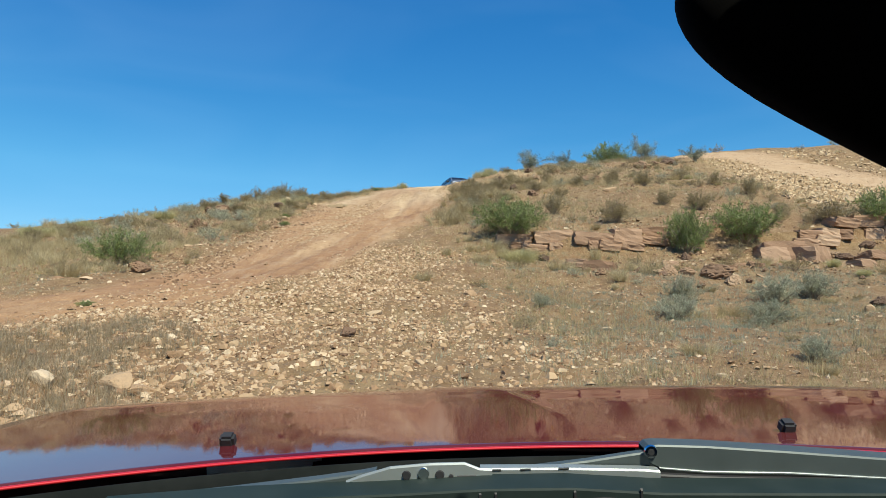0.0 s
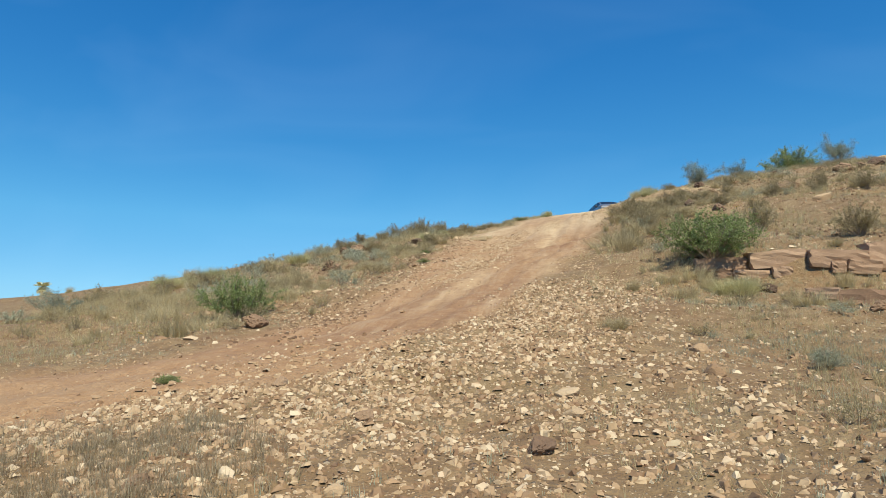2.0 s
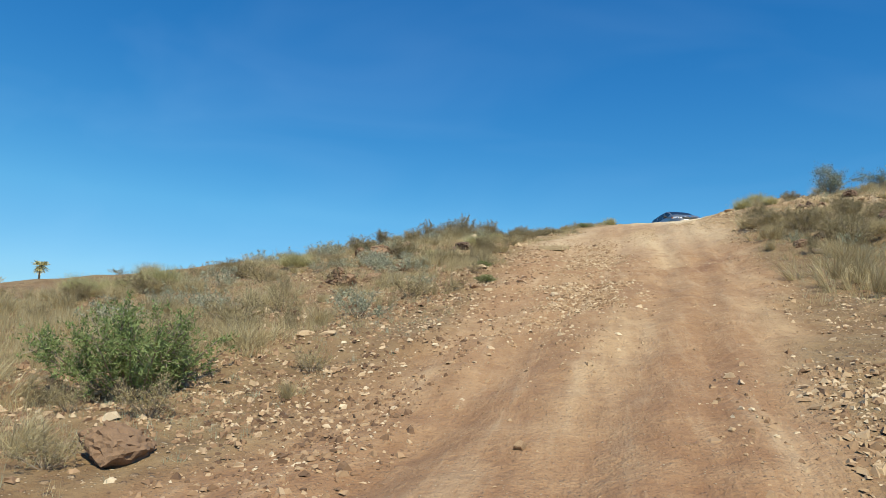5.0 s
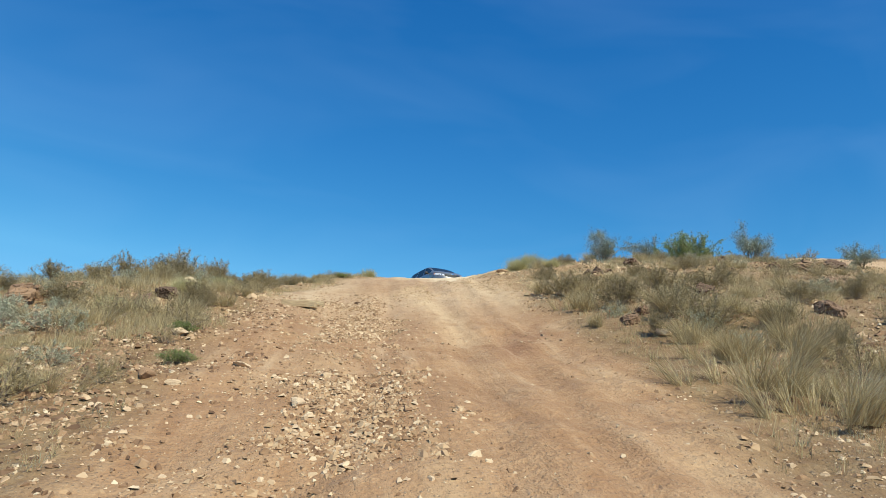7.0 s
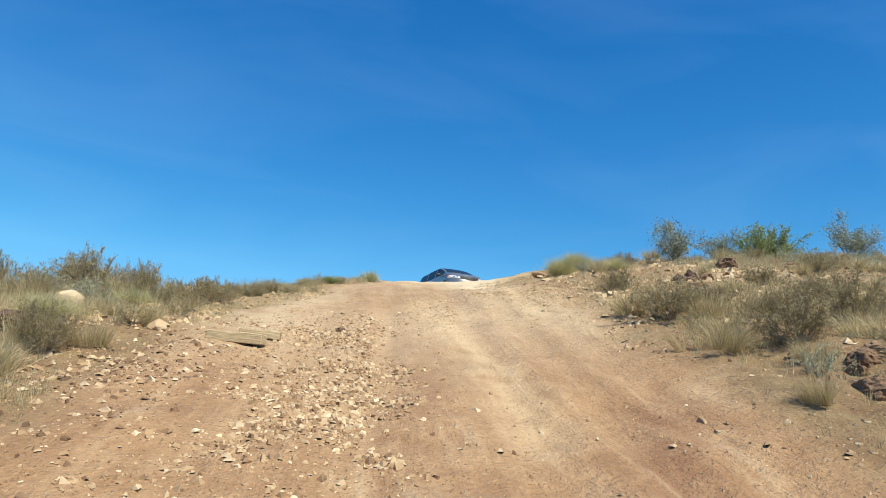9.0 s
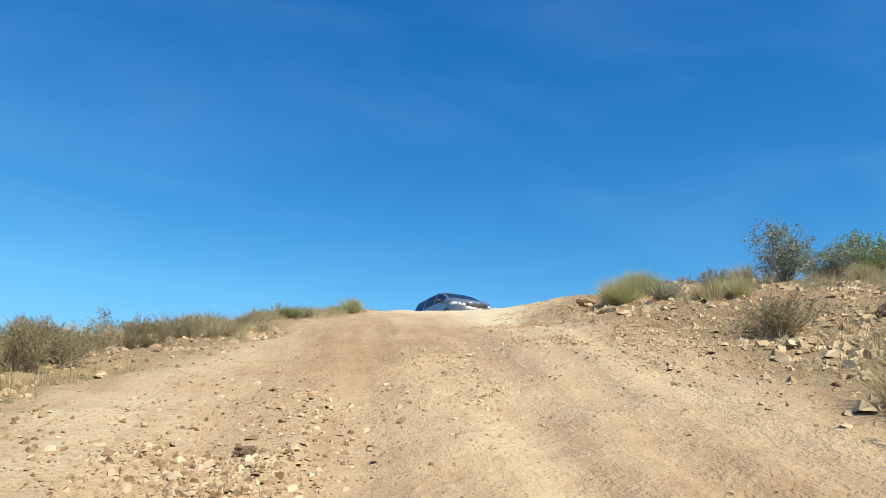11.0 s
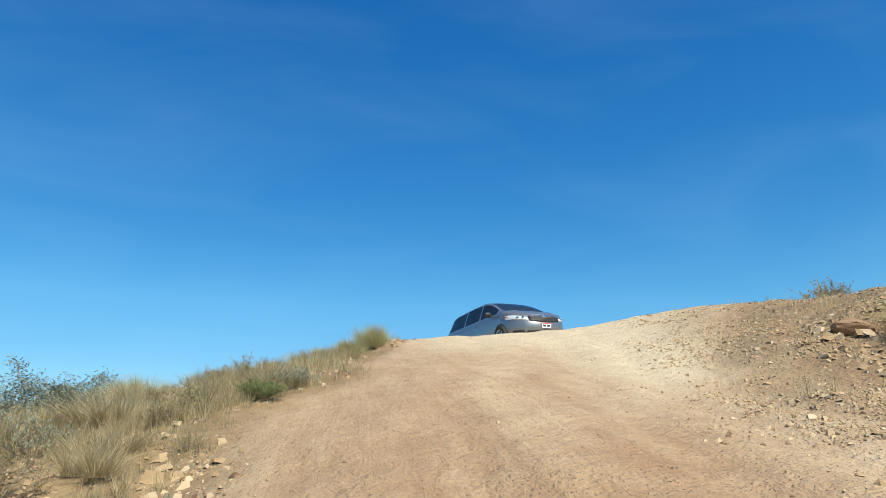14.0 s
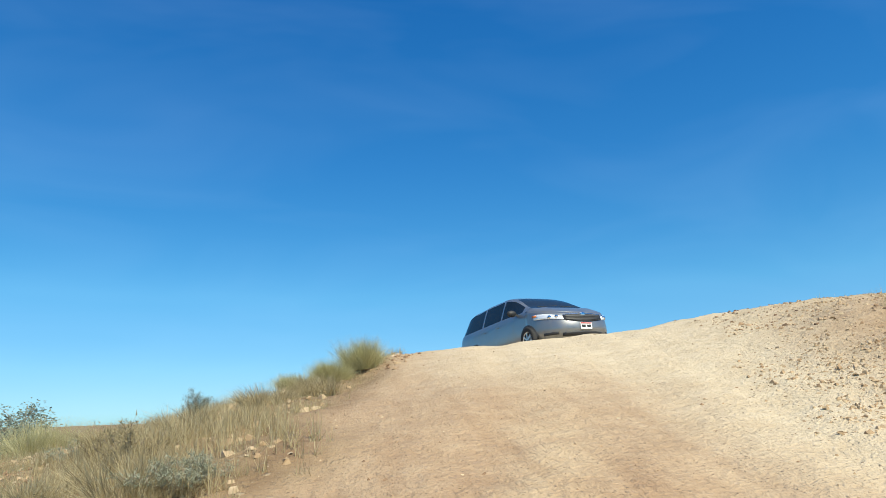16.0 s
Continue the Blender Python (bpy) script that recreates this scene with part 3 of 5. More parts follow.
ROCKS = {kind: [rock_mesh("rock_" + kind, 10 * n + len(kind), flat, blocky, mat) for n in range(5)]
         for kind, flat, blocky, mat in (("pale", .62, False, M_PALE_ROCK), ("slab", .32, False, M_PALE_ROCK), ("red", .66, True, M_RED_ROCK), ("dark", .7, True, M_DARK_ROCK))}
ROCK_WORDS = {"pale": ("pale tan limestone rock lying on the slope", "rock", "pale rocks on the slope"),
              "slab": ("flat tan stone slab half sunk in the dirt", "stone slab", "flat stones on the slope"),
              "red": ("rough reddish-brown sandstone rock on the slope", "rock", "reddish rocks on the slope"),
              "dark": ("dark brown weathered boulder on the slope", "boulder", "dark boulders on the slope")}


def add_rock(kind, x, y, width, sink=0.3, tilt=None):
    r = rng.integers(0, 5)
    ob = new("rock" if kind != "slab" else "flat_rock", ROCKS[kind][r])
    s = width * 0.5
    flat = {"pale": .62, "slab": .32, "red": .7, "dark": .72}[kind]
    z = float(height(x, y)[0]) + s * flat * (1 - 2 * sink) * 0.75
    tilt = tilt if tilt is not None else (rng.uniform(-14, 14), rng.uniform(-14, 14), rng.uniform(0, 360))
    ob.matrix_world = pose(x, y, z, *tilt) @ Matrix.Scale(s, 4)
    word = ROCK_WORDS[kind]
    return tagged(ob, word[0], word[1], word[2])


# rocks that stand out
for kind, x, y, w in (("pale", .6, 15.2, .42), ("pale", -1.3, 12.5, .36), ("pale", -1.2, 18.2, .3), ("slab", -8.9, 41.0, .5),
                      ("red", -11.5, 30.7, 1.05), ("slab", 2.0, 50.5, .9), ("slab", 1.4, 47.8, .8), ("pale", 8.0, 32.2, 1.0),
                      ("pale", -5.3, 19.6, .2), ("slab", -10.3, 17.6, .6), ("slab", -9.4, 17.4, .5), ("pale", -7.6, 29.5, .4),
                      ("pale", -3.3, 6.75, .5), ("pale", -3.9, 6.6, .34), ("pale", -2.9, 6.5, .26), ("pale", -2.6, 6.6, .24), ("pale", -1.25, 11.5, .3), ("dark", -1.5, 10.3, .34), ("red", -3.3, 11.1, .26), ("pale", .5, 13.7, .42), ("pale", 1.8, 12.1, .22), ("pale", 1.5, 8.1, .2), ("pale", -.3, 8.5, .2), ("red", -5.0, 12.7, .3),
                      ("red", -12.6, 36.8, 1.0), ("dark", -9.6, 37.6, .7), ("red", 2.6, 30.6, .9), ("red", 1.7, 32.4, .8), ("dark", 5.5, 44.0, .8),
                      ("red", 7.0, 43.5, .8), ("red", 9.8, 45.2, .9), ("dark", 12.0, 44.8, .8), ("red", 5.2, 39.2, .8), ("slab", 3.0, 41.3, .7),
                      ("slab", -6.6, 30.4, .4), ("slab", -7.9, 32.2, .6), ("pale", -5.6, 28.2, .3), ("pale", -4.9, 31.6, .26), ("pale", -6.9, 44.5, .3),
                      ("pale", 1.5, 19.4, .4), ("slab", 8.3, 17.2, .9), ("dark", 9.8, 15.0, .5), ("pale", 9.3, 14.6, .4), ("red", 7.5, 18.4, 1.0), ("slab", 6.1, 18.6, .9)):
    add_rock(kind, x, y, w, 0.28)

# the sandstone ledge: broken courses of flat-bedded blocks along the slope
def block_mesh(seed):
    r = random.Random(seed)
    bm = bmesh.new()
    bmesh.ops.create_cube(bm, size=2)
    bmesh.ops.subdivide_edges(bm, edges=bm.edges[:], cuts=4, use_grid_fill=True)
    skew = [r.uniform(-.03, .03) for _ in range(4)]
    for v in bm.verts:
        p = v.co.copy()
        bed = .014 * math.copysign(1, math.sin(p.z * 6 + seed))
        chip = max(0.0, abs(p.x) + abs(p.y) + abs(p.z) - 2.35) * r.uniform(.02, .2)
        v.co = Vector((p.x * (1 - chip) + skew[0] * p.z + skew[2] * p.y, p.y * (1 + bed - chip) + skew[1] * p.x, p.z * (1 - chip * .5) + skew[3] * p.x * .6))
        v.co += Vector(noise.noise_vector(p * 1.1 + Vector((seed * 3, 0, 0)))) * .10 + Vector(noise.noise_vector(p * 3.1 + Vector((seed, 0, 0)))) * .07
    me = bpy.data.meshes.new("ledge_block")
    bm.to_mesh(me)
    bm.free()
    me.materials.append(M_LEDGE)
    return me


BLOCKS = [block_mesh(n) for n in range(8)]


def add_block(x, y, z, w, d, h, turn, lean):
    ob = new("ledge_block", BLOCKS[int(rng.integers(0, 8))])
    ob.matrix_world = pose(x, y, z, lean, rng.uniform(-4, 4), turn) @ Matrix.Diagonal((w / 2, d / 2, h / 2, 1))
    return tagged(ob, "reddish sandstone block in the broken rock ledge", "rock", "blocks of the rock ledge")


def course(x0, x1, w0, w1, drop, tall, set_back, fill):
    """One bed of blocks from x0 to x1, its top drop below the ground behind the ledge."""
    u = x0
    while u < x1:
        w = rng.uniform(w0, w1)
        x = u + w / 2
        y = float(ledge_y(x))
        if rng.uniform() < fill:
            top = float(height(x, y + .7)[0]) - drop + rng.uniform(-.13, .06)
            h = tall * rng.uniform(.7, 1.15)
            add_block(x, y + set_back + rng.uniform(-.05, .07), top - h / 2, w * 1.02, .8, h, rng.uniform(-5, 5), rng.uniform(-3, 3))
        u += w + rng.uniform(0, .04)


course(1.7, 7.7, .7, 1.7, .05, .50, .30, .95)
course(1.9, 7.6, .3, .9, .46, .34, .16, .55)
course(12.2, 17.6, .45, 1.1, -.02, .42, .30, .8)
course(12.0, 17.4, .35, .9, .36, .46, .18, .7)
for x, y, w in ((4.2, 20.9, .75), (4.9, 20.5, .6), (4.6, 19.9, .9), (8.2, 19.9, .8), (9.0, 20.6, .5), (9.5, 20.2, .45), (11.0, 22.0, 1.35), (11.7, 21.7, 1.25), (10.6, 21.7, .9), (13.6, 21.3, .8), (12.6, 20.2, .7), (7.0, 20.8, .5), (10.2, 20.7, .6)):
    add_block(x, y, float(height(x, y)[0]) + w * .04, w, w * .75, w * (.36 if w < .85 else .62), rng.uniform(-60, 60), rng.uniform(-25, 5))
boulder = add_rock("red", -8.7, 18.9, .62, 0.12, (4, -6, 40))
boulder.matrix_world = boulder.matrix_world @ Matrix.Diagonal((1.1, 1, 1.1, 1))
tagged(boulder, "brown weathered boulder beside the dirt track", "boulder", "dark boulders on the slope")
# outcrops higher on both slopes
for kind, x, y, w in (("dark", 3.0, 42.0, .55), ("dark", 3.35, 42.1, .6), ("red", 3.8, 42.2, .5), ("dark", 3.2, 41.8, .35), ("slab", 4.4, 42.5, .6), ("slab", 5.2, 42.2, .5), ("dark", 3.66, 35.8, .7), ("red", .6, 33.3, .55), ("dark", 1.5, 34.5, .5), ("dark", 1.2, 34.3, .34), ("red", 1.9, 34.8, .45), ("red", 13.1, 44.3, 1.3), ("dark", 15.2, 45.6, 1.4),
                      ("red", 14.0, 44.8, .9), ("red", 7.6, 36.1, 1.0), ("red", 8.3, 36.6, .7), ("dark", 4.1, 32.0, .7), ("slab", 1.2, 31.7, .6), ("slab", .7, 31.9, .5), ("slab", 1.6, 32.0, .45), ("red", -11.2, 30.45, .8),
                      ("red", -10.7, 30.9, .7), ("red", -12.7, 37.5, 1.1), ("red", -12.0, 37.9, 1.0), ("red", -13.4, 37.2, .9), ("red", -10.5, 33.1, .6), ("slab", -11.4, 26.0, .5), ("slab", -11.0, 25.8, .35), ("slab", -9.3, 23.8, .45),
                      ("slab", -8.9, 23.8, .35), ("dark", -9.7, 36.6, .8), ("pale", -9.5, 39.5, .8), ("pale", -7.6, 37.9, .5), ("pale", -7.3, 39.5, .4), ("slab", -6.2, 31.9, .22), ("pale", -6.0, 31.8, .16)):
    add_rock(kind, x, y, w, 0.33)
for _ in range(34):
    x = rng.uniform(3, 16)
    add_rock(rng.choice(["red", "slab", "dark"]), x, float(ledge_y(x)) - rng.uniform(0.4, 5.5), rng.uniform(0.18, 0.6))

# loose rocks
made = 0
while made < 200:
    x, y = rng.uniform(-13, 10), (rng.uniform(4.5, 58) if made < 110 else rng.uniform(4.5, 16))
    bare_road = y > 44 and road_mask(np.array([x]), np.array([y]))[0][0] > .3
    if not bare_road and rng.uniform() < rubble(np.array([x]), np.array([y]))[0] * np.exp(-abs(x + 3.5) / 8):
        kind = rng.choice(["pale", "pale", "slab", "red"], p=[.4, .25, .2, .15])
        add_rock(kind, x, y, 0.09 + 0.16 * rng.uniform() ** 2.5)
        made += 1

# two weathered timbers by the track
q = Mat("weathered_wood", 0.85)
grain = q.node("TexNoise", Scale=3.0, Detail=6.0, Roughness=0.7)
stretch = q.node("Mapping")
stretch.inputs["Scale"].default_value = (1.2, 14, 14)
q.put(q.coords(), stretch.inputs[0])
q.put(stretch.outputs[0], grain.inputs["Vector"])
q.color(q.ramp(grain.outputs["Fac"], [(0.3, (0.28, 0.195, 0.11)), (0.6, (0.48, 0.365, 0.22)), (0.8, (0.62, 0.495, 0.325))]))
q.bump(grain.outputs["Fac"], 0.6, 0.02)
M_WOOD = q.m


def timber(x, y, size, turn, lift, label):
    bm = bmesh.new()
    bmesh.ops.create_cube(bm, size=1.0)
    bmesh.ops.scale(bm, vec=size, verts=bm.verts)
    bmesh.ops.subdivide_edges(bm, edges=[e for e in bm.edges if abs((e.verts[0].co - e.verts[1].co).x) > size[0] * .5], cuts=7)
    for v in bm.verts:
        v.co += Vector(noise.noise_vector(v.co * 3 + Vector((lift, 0, 0)))) * 0.018
    bmesh.ops.bevel(bm, geom=bm.edges[:], offset=0.012, segments=1, affect="EDGES")
    ob = part("timber", bm, M_WOOD)
    z = float(height(x, y)[0])
    slope = math.degrees(math.atan2(float(height(x + .4, y)[0]) - float(height(x - .4, y)[0]), 0.8))
    ob.matrix_world = pose(x, y, z + lift, 0, -slope * 0.5, turn)
    return tagged(ob, label, "timber", "timbers beside the track")


timber(-6.36, 37.62, (0.9, 0.2, 0.16), -17, 0.07, "long grey weathered timber lying beside the dirt track")
timber(-6.08, 38.1, (0.66, 0.13, 0.13), -10, 0.06, "short weathered timber with a pale split top")


# ---- plants ----


def leaf_material(name, stops, rough=0.7, sheen=0.38):
    q = Mat(name, rough)
    q.earthen(q.mix(0.35, q.ramp(q.island(), stops), q.ramp(q.random(), [(0.0, stops[0][1]), (1.0, stops[-1][1])])))
    q.b.inputs["Subsurface Weight"].default_value = 0.0
    t = q.node("BsdfTranslucent")
    q.put(q.mix(1.0, q.ramp(q.island(), stops), (.8, .8, .8), "MULTIPLY"), t.inputs["Color"])
    mx = q.node("MixShader", Fac=sheen)
    q.put(q.b.outputs[0], mx.inputs[1])
    q.put(t.outputs[0], mx.inputs[2])
    q.put(mx.outputs[0], q.n["Material Output"].inputs["Surface"])
    return q.m


M_GREEN = leaf_material("creosote_leaf", [(0, (0.14, 0.20, 0.055)), (.5, (0.26, 0.335, 0.11)), (1, (0.40, 0.465, 0.19))])
M_SAGE = leaf_material("sage_leaf", [(0, (0.31, 0.325, 0.215)), (.5, (0.46, 0.475, 0.33)), (1, (0.60, 0.605, 0.45))])
M_OLIVE = leaf_material("brush_leaf", [(0, (0.25, 0.195, 0.095)), (.5, (0.46, 0.37, 0.185)), (1, (0.66, 0.55, 0.32))])
M_UMBER = leaf_material("dry_brush_leaf", [(0, (0.20, 0.155, 0.075)), (.5, (0.36, 0.29, 0.145)), (1, (0.54, 0.45, 0.25))])
M_STRAW = leaf_material("dry_grass", [(0, (0.38, 0.285, 0.14)), (.5, (0.58, 0.465, 0.25)), (1, (0.80, 0.69, 0.44))])
M_RABBIT = leaf_material("yellow_green_blades", [(0, (0.43, 0.40, 0.17)), (.5, (0.62, 0.57, 0.29)), (1, (0.82, 0.75, 0.46))])
M_WISP = leaf_material("grey_green_leaf", [(0, (0.17, 0.205, 0.145)), (.5, (0.28, 0.325, 0.24)), (1, (0.42, 0.46, 0.36))])
M_PETAL = leaf_material("yellow_petal", [(0, (0.72, 0.55, 0.01)), (1, (0.85, 0.72, 0.03))])
q = Mat("bark", 0.9)
q.color(q.ramp(q.noise(30, 4), [(0.3, (0.17, 0.125, 0.085)), (0.7, (0.38, 0.31, 0.23))]))
M_BARK = q.m


class Soup:
    """Collects triangles and thin tubes into one mesh."""

    def __init__(self):
        self.v, self.f = [], []

    def tube(self, pts, r0, r1, sides=3):
        base = len(self.v)
        n = len(pts)
        for i, p in enumerate(pts):
            d = (pts[min(i + 1, n - 1)] - pts[max(i - 1, 0)]).normalized()
            a = d.cross(Vector((0.3, 0.8, 0.52))).normalized()
            b = d.cross(a)
            r = r0 + (r1 - r0) * i / (n - 1)
            for s in range(sides):
                w = 6.2832 * s / sides
                self.v.append(p + a * (r * math.cos(w)) + b * (r * math.sin(w)))
        for i in range(n - 1):
            for s in range(sides):
                k, k2 = base + i * sides + s, base + i * sides + (s + 1) % sides
                self.f.append((k, k2, k2 + sides, k + sides))

    def leaf(self, p, d, side, length, width):
        k = len(self.v)
        self.v += [p - side * (width * .15), p + d * (length * .5) - side * (width * .5), p + d * length, p + d * (length * .5) + side * (width * .5)]
        self.f.append((k, k + 1, k + 2, k + 3))

    def needle(self, p, d, side, length, width):
        k = len(self.v)
        self.v += [p - side * (width * .5), p + side * (width * .5), p + d * length]
        self.f.append((k, k + 1, k + 2))

    def blade(self, p, d, side, length, width, droop):
        k = len(self.v)
        q1 = p + d * (length * .55)
        q2 = p + d * length + Vector((d.x, d.y, -0.6)) * droop
        self.v += [p - side * width * .5, p + side * width * .5, q1 + side * width * .4, q1 - side * width * .4, q2]
        self.f += [(k, k + 1, k + 2, k + 3), (k + 3, k + 2, k + 4)]

    def object(self, name, material, parent):
        ob = new(name, mesh_of(name, self.v, self.f, material))
        ob.parent = parent
        return ob


def unit(r, up=0.0):
    while True:
        v = Vector((r.uniform(-1, 1), r.uniform(-1, 1), r.uniform(-1, 1)))
        if 0.05 < v.length < 1:
            return (v.normalized() + Vector((0, 0, up))).normalized()


def shrub(name, seed, leaf_mat, stems, twigs, leaves, leaf_len, leaf_wid, spread_out=0.9, low=0.05, ragged=0.35, stalk=0.012):
    """A shrub 1 m high and about 1.4 m wide: limbs fanning from the root, twigs along them, leaves along the twigs."""
    r = random.Random(seed)
    thing = new(name)
    wood, green = Soup(), Soup()
    for i in range(stems):
        az = 6.283 * (i + r.uniform(-.4, .4)) / stems
        lean = spread_out * r.uniform(0.15, 1.0)
        out = Vector((math.cos(az) * lean, math.sin(az) * lean, 1.0 - 0.45 * lean))
        reach = r.uniform(1 - ragged, 1.0) * 0.95
        p, pts = Vector((math.cos(az) * .05, math.sin(az) * .05, -0.04)), []
        for k in range(5):
            u = k / 4
            pts.append(p + out * (reach * u) + Vector((0, 0, 0.10 * u * u)) + unit(r) * (0.035 * u))
        wood.tube(pts, stalk, stalk * 0.35)
        for _ in range(twigs):
            u = r.uniform(low * 4 + 0.12, 1.0)
            k = min(int(u * 4), 3)
            b = pts[k].lerp(pts[k + 1], u * 4 - k)
            d = (out.normalized() * 0.5 + unit(r, 0.25)).normalized()
            ln = r.uniform(0.12, 0.27)
            tip = b + d * ln
            wood.blade(b, d, d.cross(unit(r)).normalized(), ln, stalk * .6, 0.0)
            for _ in range(leaves):
                at = b.lerp(tip, r.uniform(0.15, 1.05)) + unit(r) * 0.025
                ld = (d * 0.5 + unit(r, 0.3)).normalized()
                sd = ld.cross(unit(r)).normalized()
                s = r.uniform(0.6, 1.2)
                green.needle(at, ld, sd, leaf_len * s, leaf_wid * s)
    wood.object("woody_frame", M_BARK, thing)
    green.object("foliage", leaf_mat, thing)
    return thing


def tuft(name, seed, mat, blades, spread_out, width, droop, part_name="foliage", least=0.45):
    """A bunch of grass 1 m high: blades fanning from several crowns."""
    r = random.Random(seed)
    thing = new(name)
    soup = Soup()
    crowns = [(r.gauss(0, .22), r.gauss(0, .22)) for _ in range(9)]
    for _ in range(blades):
        cx, cy = r.choice(crowns)
        az, lean = r.uniform(0, 6.283), spread_out * abs(r.gauss(0, 0.55))
        d = Vector((math.cos(az) * lean + cx * .7, math.sin(az) * lean + cy * .7, 1.0)).normalized()
        p = Vector((cx + r.gauss(0, .05), cy + r.gauss(0, .05), -0.04))
        sd = d.cross(unit(r)).normalized()
        soup.blade(p, d, sd, r.uniform(least, 1.02), width * r.uniform(.6, 1.3), droop * r.uniform(0.2, 1.0))
    soup.object(part_name, mat, thing)
    return thing


def wisp_tree(name, seed, mat):
    """A thin open bush 1 m high: bare forked stems with leaf sprays towards their ends."""
    r = random.Random(seed)
    thing = new(name)
    wood, green = Soup(), Soup()

    def grow(p, d, ln, depth, rad):
        pts = [p]
        for _ in range(3):
            d = (d + unit(r) * 0.22 + Vector((0, 0, .06))).normalized()
            pts.append(pts[-1] + d * (ln / 3))
        wood.tube(pts, rad, rad * .6)
        if depth == 0:
            for _ in range(54):
                at = pts[r.randint(0, 3)] + unit(r) * r.uniform(.02, .085)
                ld = unit(r, .3)
                green.leaf(at, ld, ld.cross(unit(r)).normalized(), r.uniform(.018, .034), .013)
            return
        for _ in range(3 if depth > 1 else 4):
            grow(pts[r.randint(1, 3)], (d * 0.8 + unit(r, .15) * 0.75).normalized(), ln * r.uniform(.5, .75), depth - 1, rad * .55)

    for i in range(7):
        az = 6.283 * i / 7 + r.uniform(-.3, .3)
        lean = r.uniform(.15, .75)
        grow(Vector((0, 0, -0.05)), Vector((math.cos(az) * lean, math.sin(az) * lean, 1)).normalized(), r.uniform(.34, .46), 2, .011)
    wood.object("woody_frame", M_BARK, thing)
    green.object("foliage", mat, thing)
    return thing


def prototypes():
    kinds = {}
    kinds["creosote"] = [shrub("creosote_bush", 100 + i, M_GREEN, 40, 24, 20, 0.042, 0.018, 1.2, ragged=0.22) for i in range(3)]
    kinds["sage"] = [shrub("sagebrush", 200 + i, M_SAGE, 40, 18, 14, 0.06, 0.018, 1.3, ragged=0.15) for i in range(3)]
    kinds["brush"] = [shrub("dry_shrub", 300 + i, M_UMBER, 30, 19, 15, 0.05, 0.014, 1.1, ragged=0.3) for i in range(4)]
    kinds["scrub"] = [shrub("low_scrub", 700 + i, M_OLIVE, 16, 12, 9, 0.09, 0.019, 1.25, ragged=0.4) for i in range(4)]
    kinds["sagelet"] = [shrub("low_sage", 720 + i, M_SAGE, 18, 10, 8, 0.09, 0.03, 1.3, ragged=0.25) for i in range(3)]
    kinds["tussock"] = [tuft("grass_tussock", 400 + i, M_STRAW, 700, 0.8, 0.007, 0.22) for i in range(4)]
    kinds["rabbit"] = [tuft("rabbitbrush", 500 + i, M_RABBIT, 4200, 1.35, 0.0045, 0.10, least=0.5) for i in range(2)]
    kinds["wisp"] = [wisp_tree("open_bush", 600 + i, M_WISP) for i in range(3)]
    return kinds


PLANT_WORDS = {
    "creosote": ("leafy dark-green desert bush on the stony slope", "bush", "green bushes on the hillside"),
    "sage": ("rounded pale grey-green sagebrush on the slope", "shrub", "grey sagebrush on the slope"),
    "brush": ("twiggy olive-brown half-dry desert shrub", "shrub", "dry shrubs on the hillside"),
    "scrub": ("small scrubby olive-grey desert shrub", "shrub", "low scrub on the hillside"),
    "sagelet": ("small grey-green sage plant among stones", "shrub", "low sage on the hillside"),
    "tussock": ("pale straw-coloured bunch of dry grass", "grass", "bunches of dry grass"),
    "rabbit": ("dense yellow-green clump of fine stems", "shrub", "yellow-green clumps by the track"),
    "wisp": ("thin open bush with sparse grey-green leaves", "bush", "open bushes on the crest"),
}
KINDS = prototypes()
used = set()


def plant(kind, x, y, tall, wide):
    """Sets one plant on the ground, scaled to its height and width."""
    proto = KINDS[kind][int(rng.integers(0, len(KINDS[kind])))]
    natural = {"creosote": 1.5, "sage": 1.75, "brush": 1.6, "tussock": 1.25, "scrub": 1.75, "sagelet": 1.75, "rabbit": 1.5, "wisp": 1.05}[kind]
    m = pose(x, y, float(height(x, y)[0]), 0, 0, rng.uniform(0, 360)) @ Matrix.Diagonal((wide / natural, wide / natural, tall, 1))
    if proto.name not in used:
        used.add(proto.name)
        proto.matrix_world = m
        ob = proto
    else:
        ob = copy_thing(proto, m)
        ob.matrix_world = m
    word = PLANT_WORDS[kind]
    return tagged(ob, word[0], word[1], word[2])


# green bushes and the grey sage below the ledge
for row in ((2.2, 22.9, 1.35, 2.2), (8.06, 22.2, 1.6, 1.35), (10.4, 23.1, 1.5, 2.1), (15.8, 24.1, 1.4, 1.8), (-10.3, 21.1, 1.25, 1.75), (13.2, 54, 1.9, 3.0)):
    plant("creosote", *row)
for row in ((4.64, 13.3, .54, .96), (5.7, 16, .6, .86), (7.7, 15.5, .68, 1.1), (9.05, 16.4, .73, 1.1), (6.4, 13.2, .5, 1), (5.0, 9.0, .37, .52), (3.0, 48.3, .5, .9), (2.1, 14.6, .3, .5), (-5.3, 52.4, .28, .8)):
    plant("sage", *row)
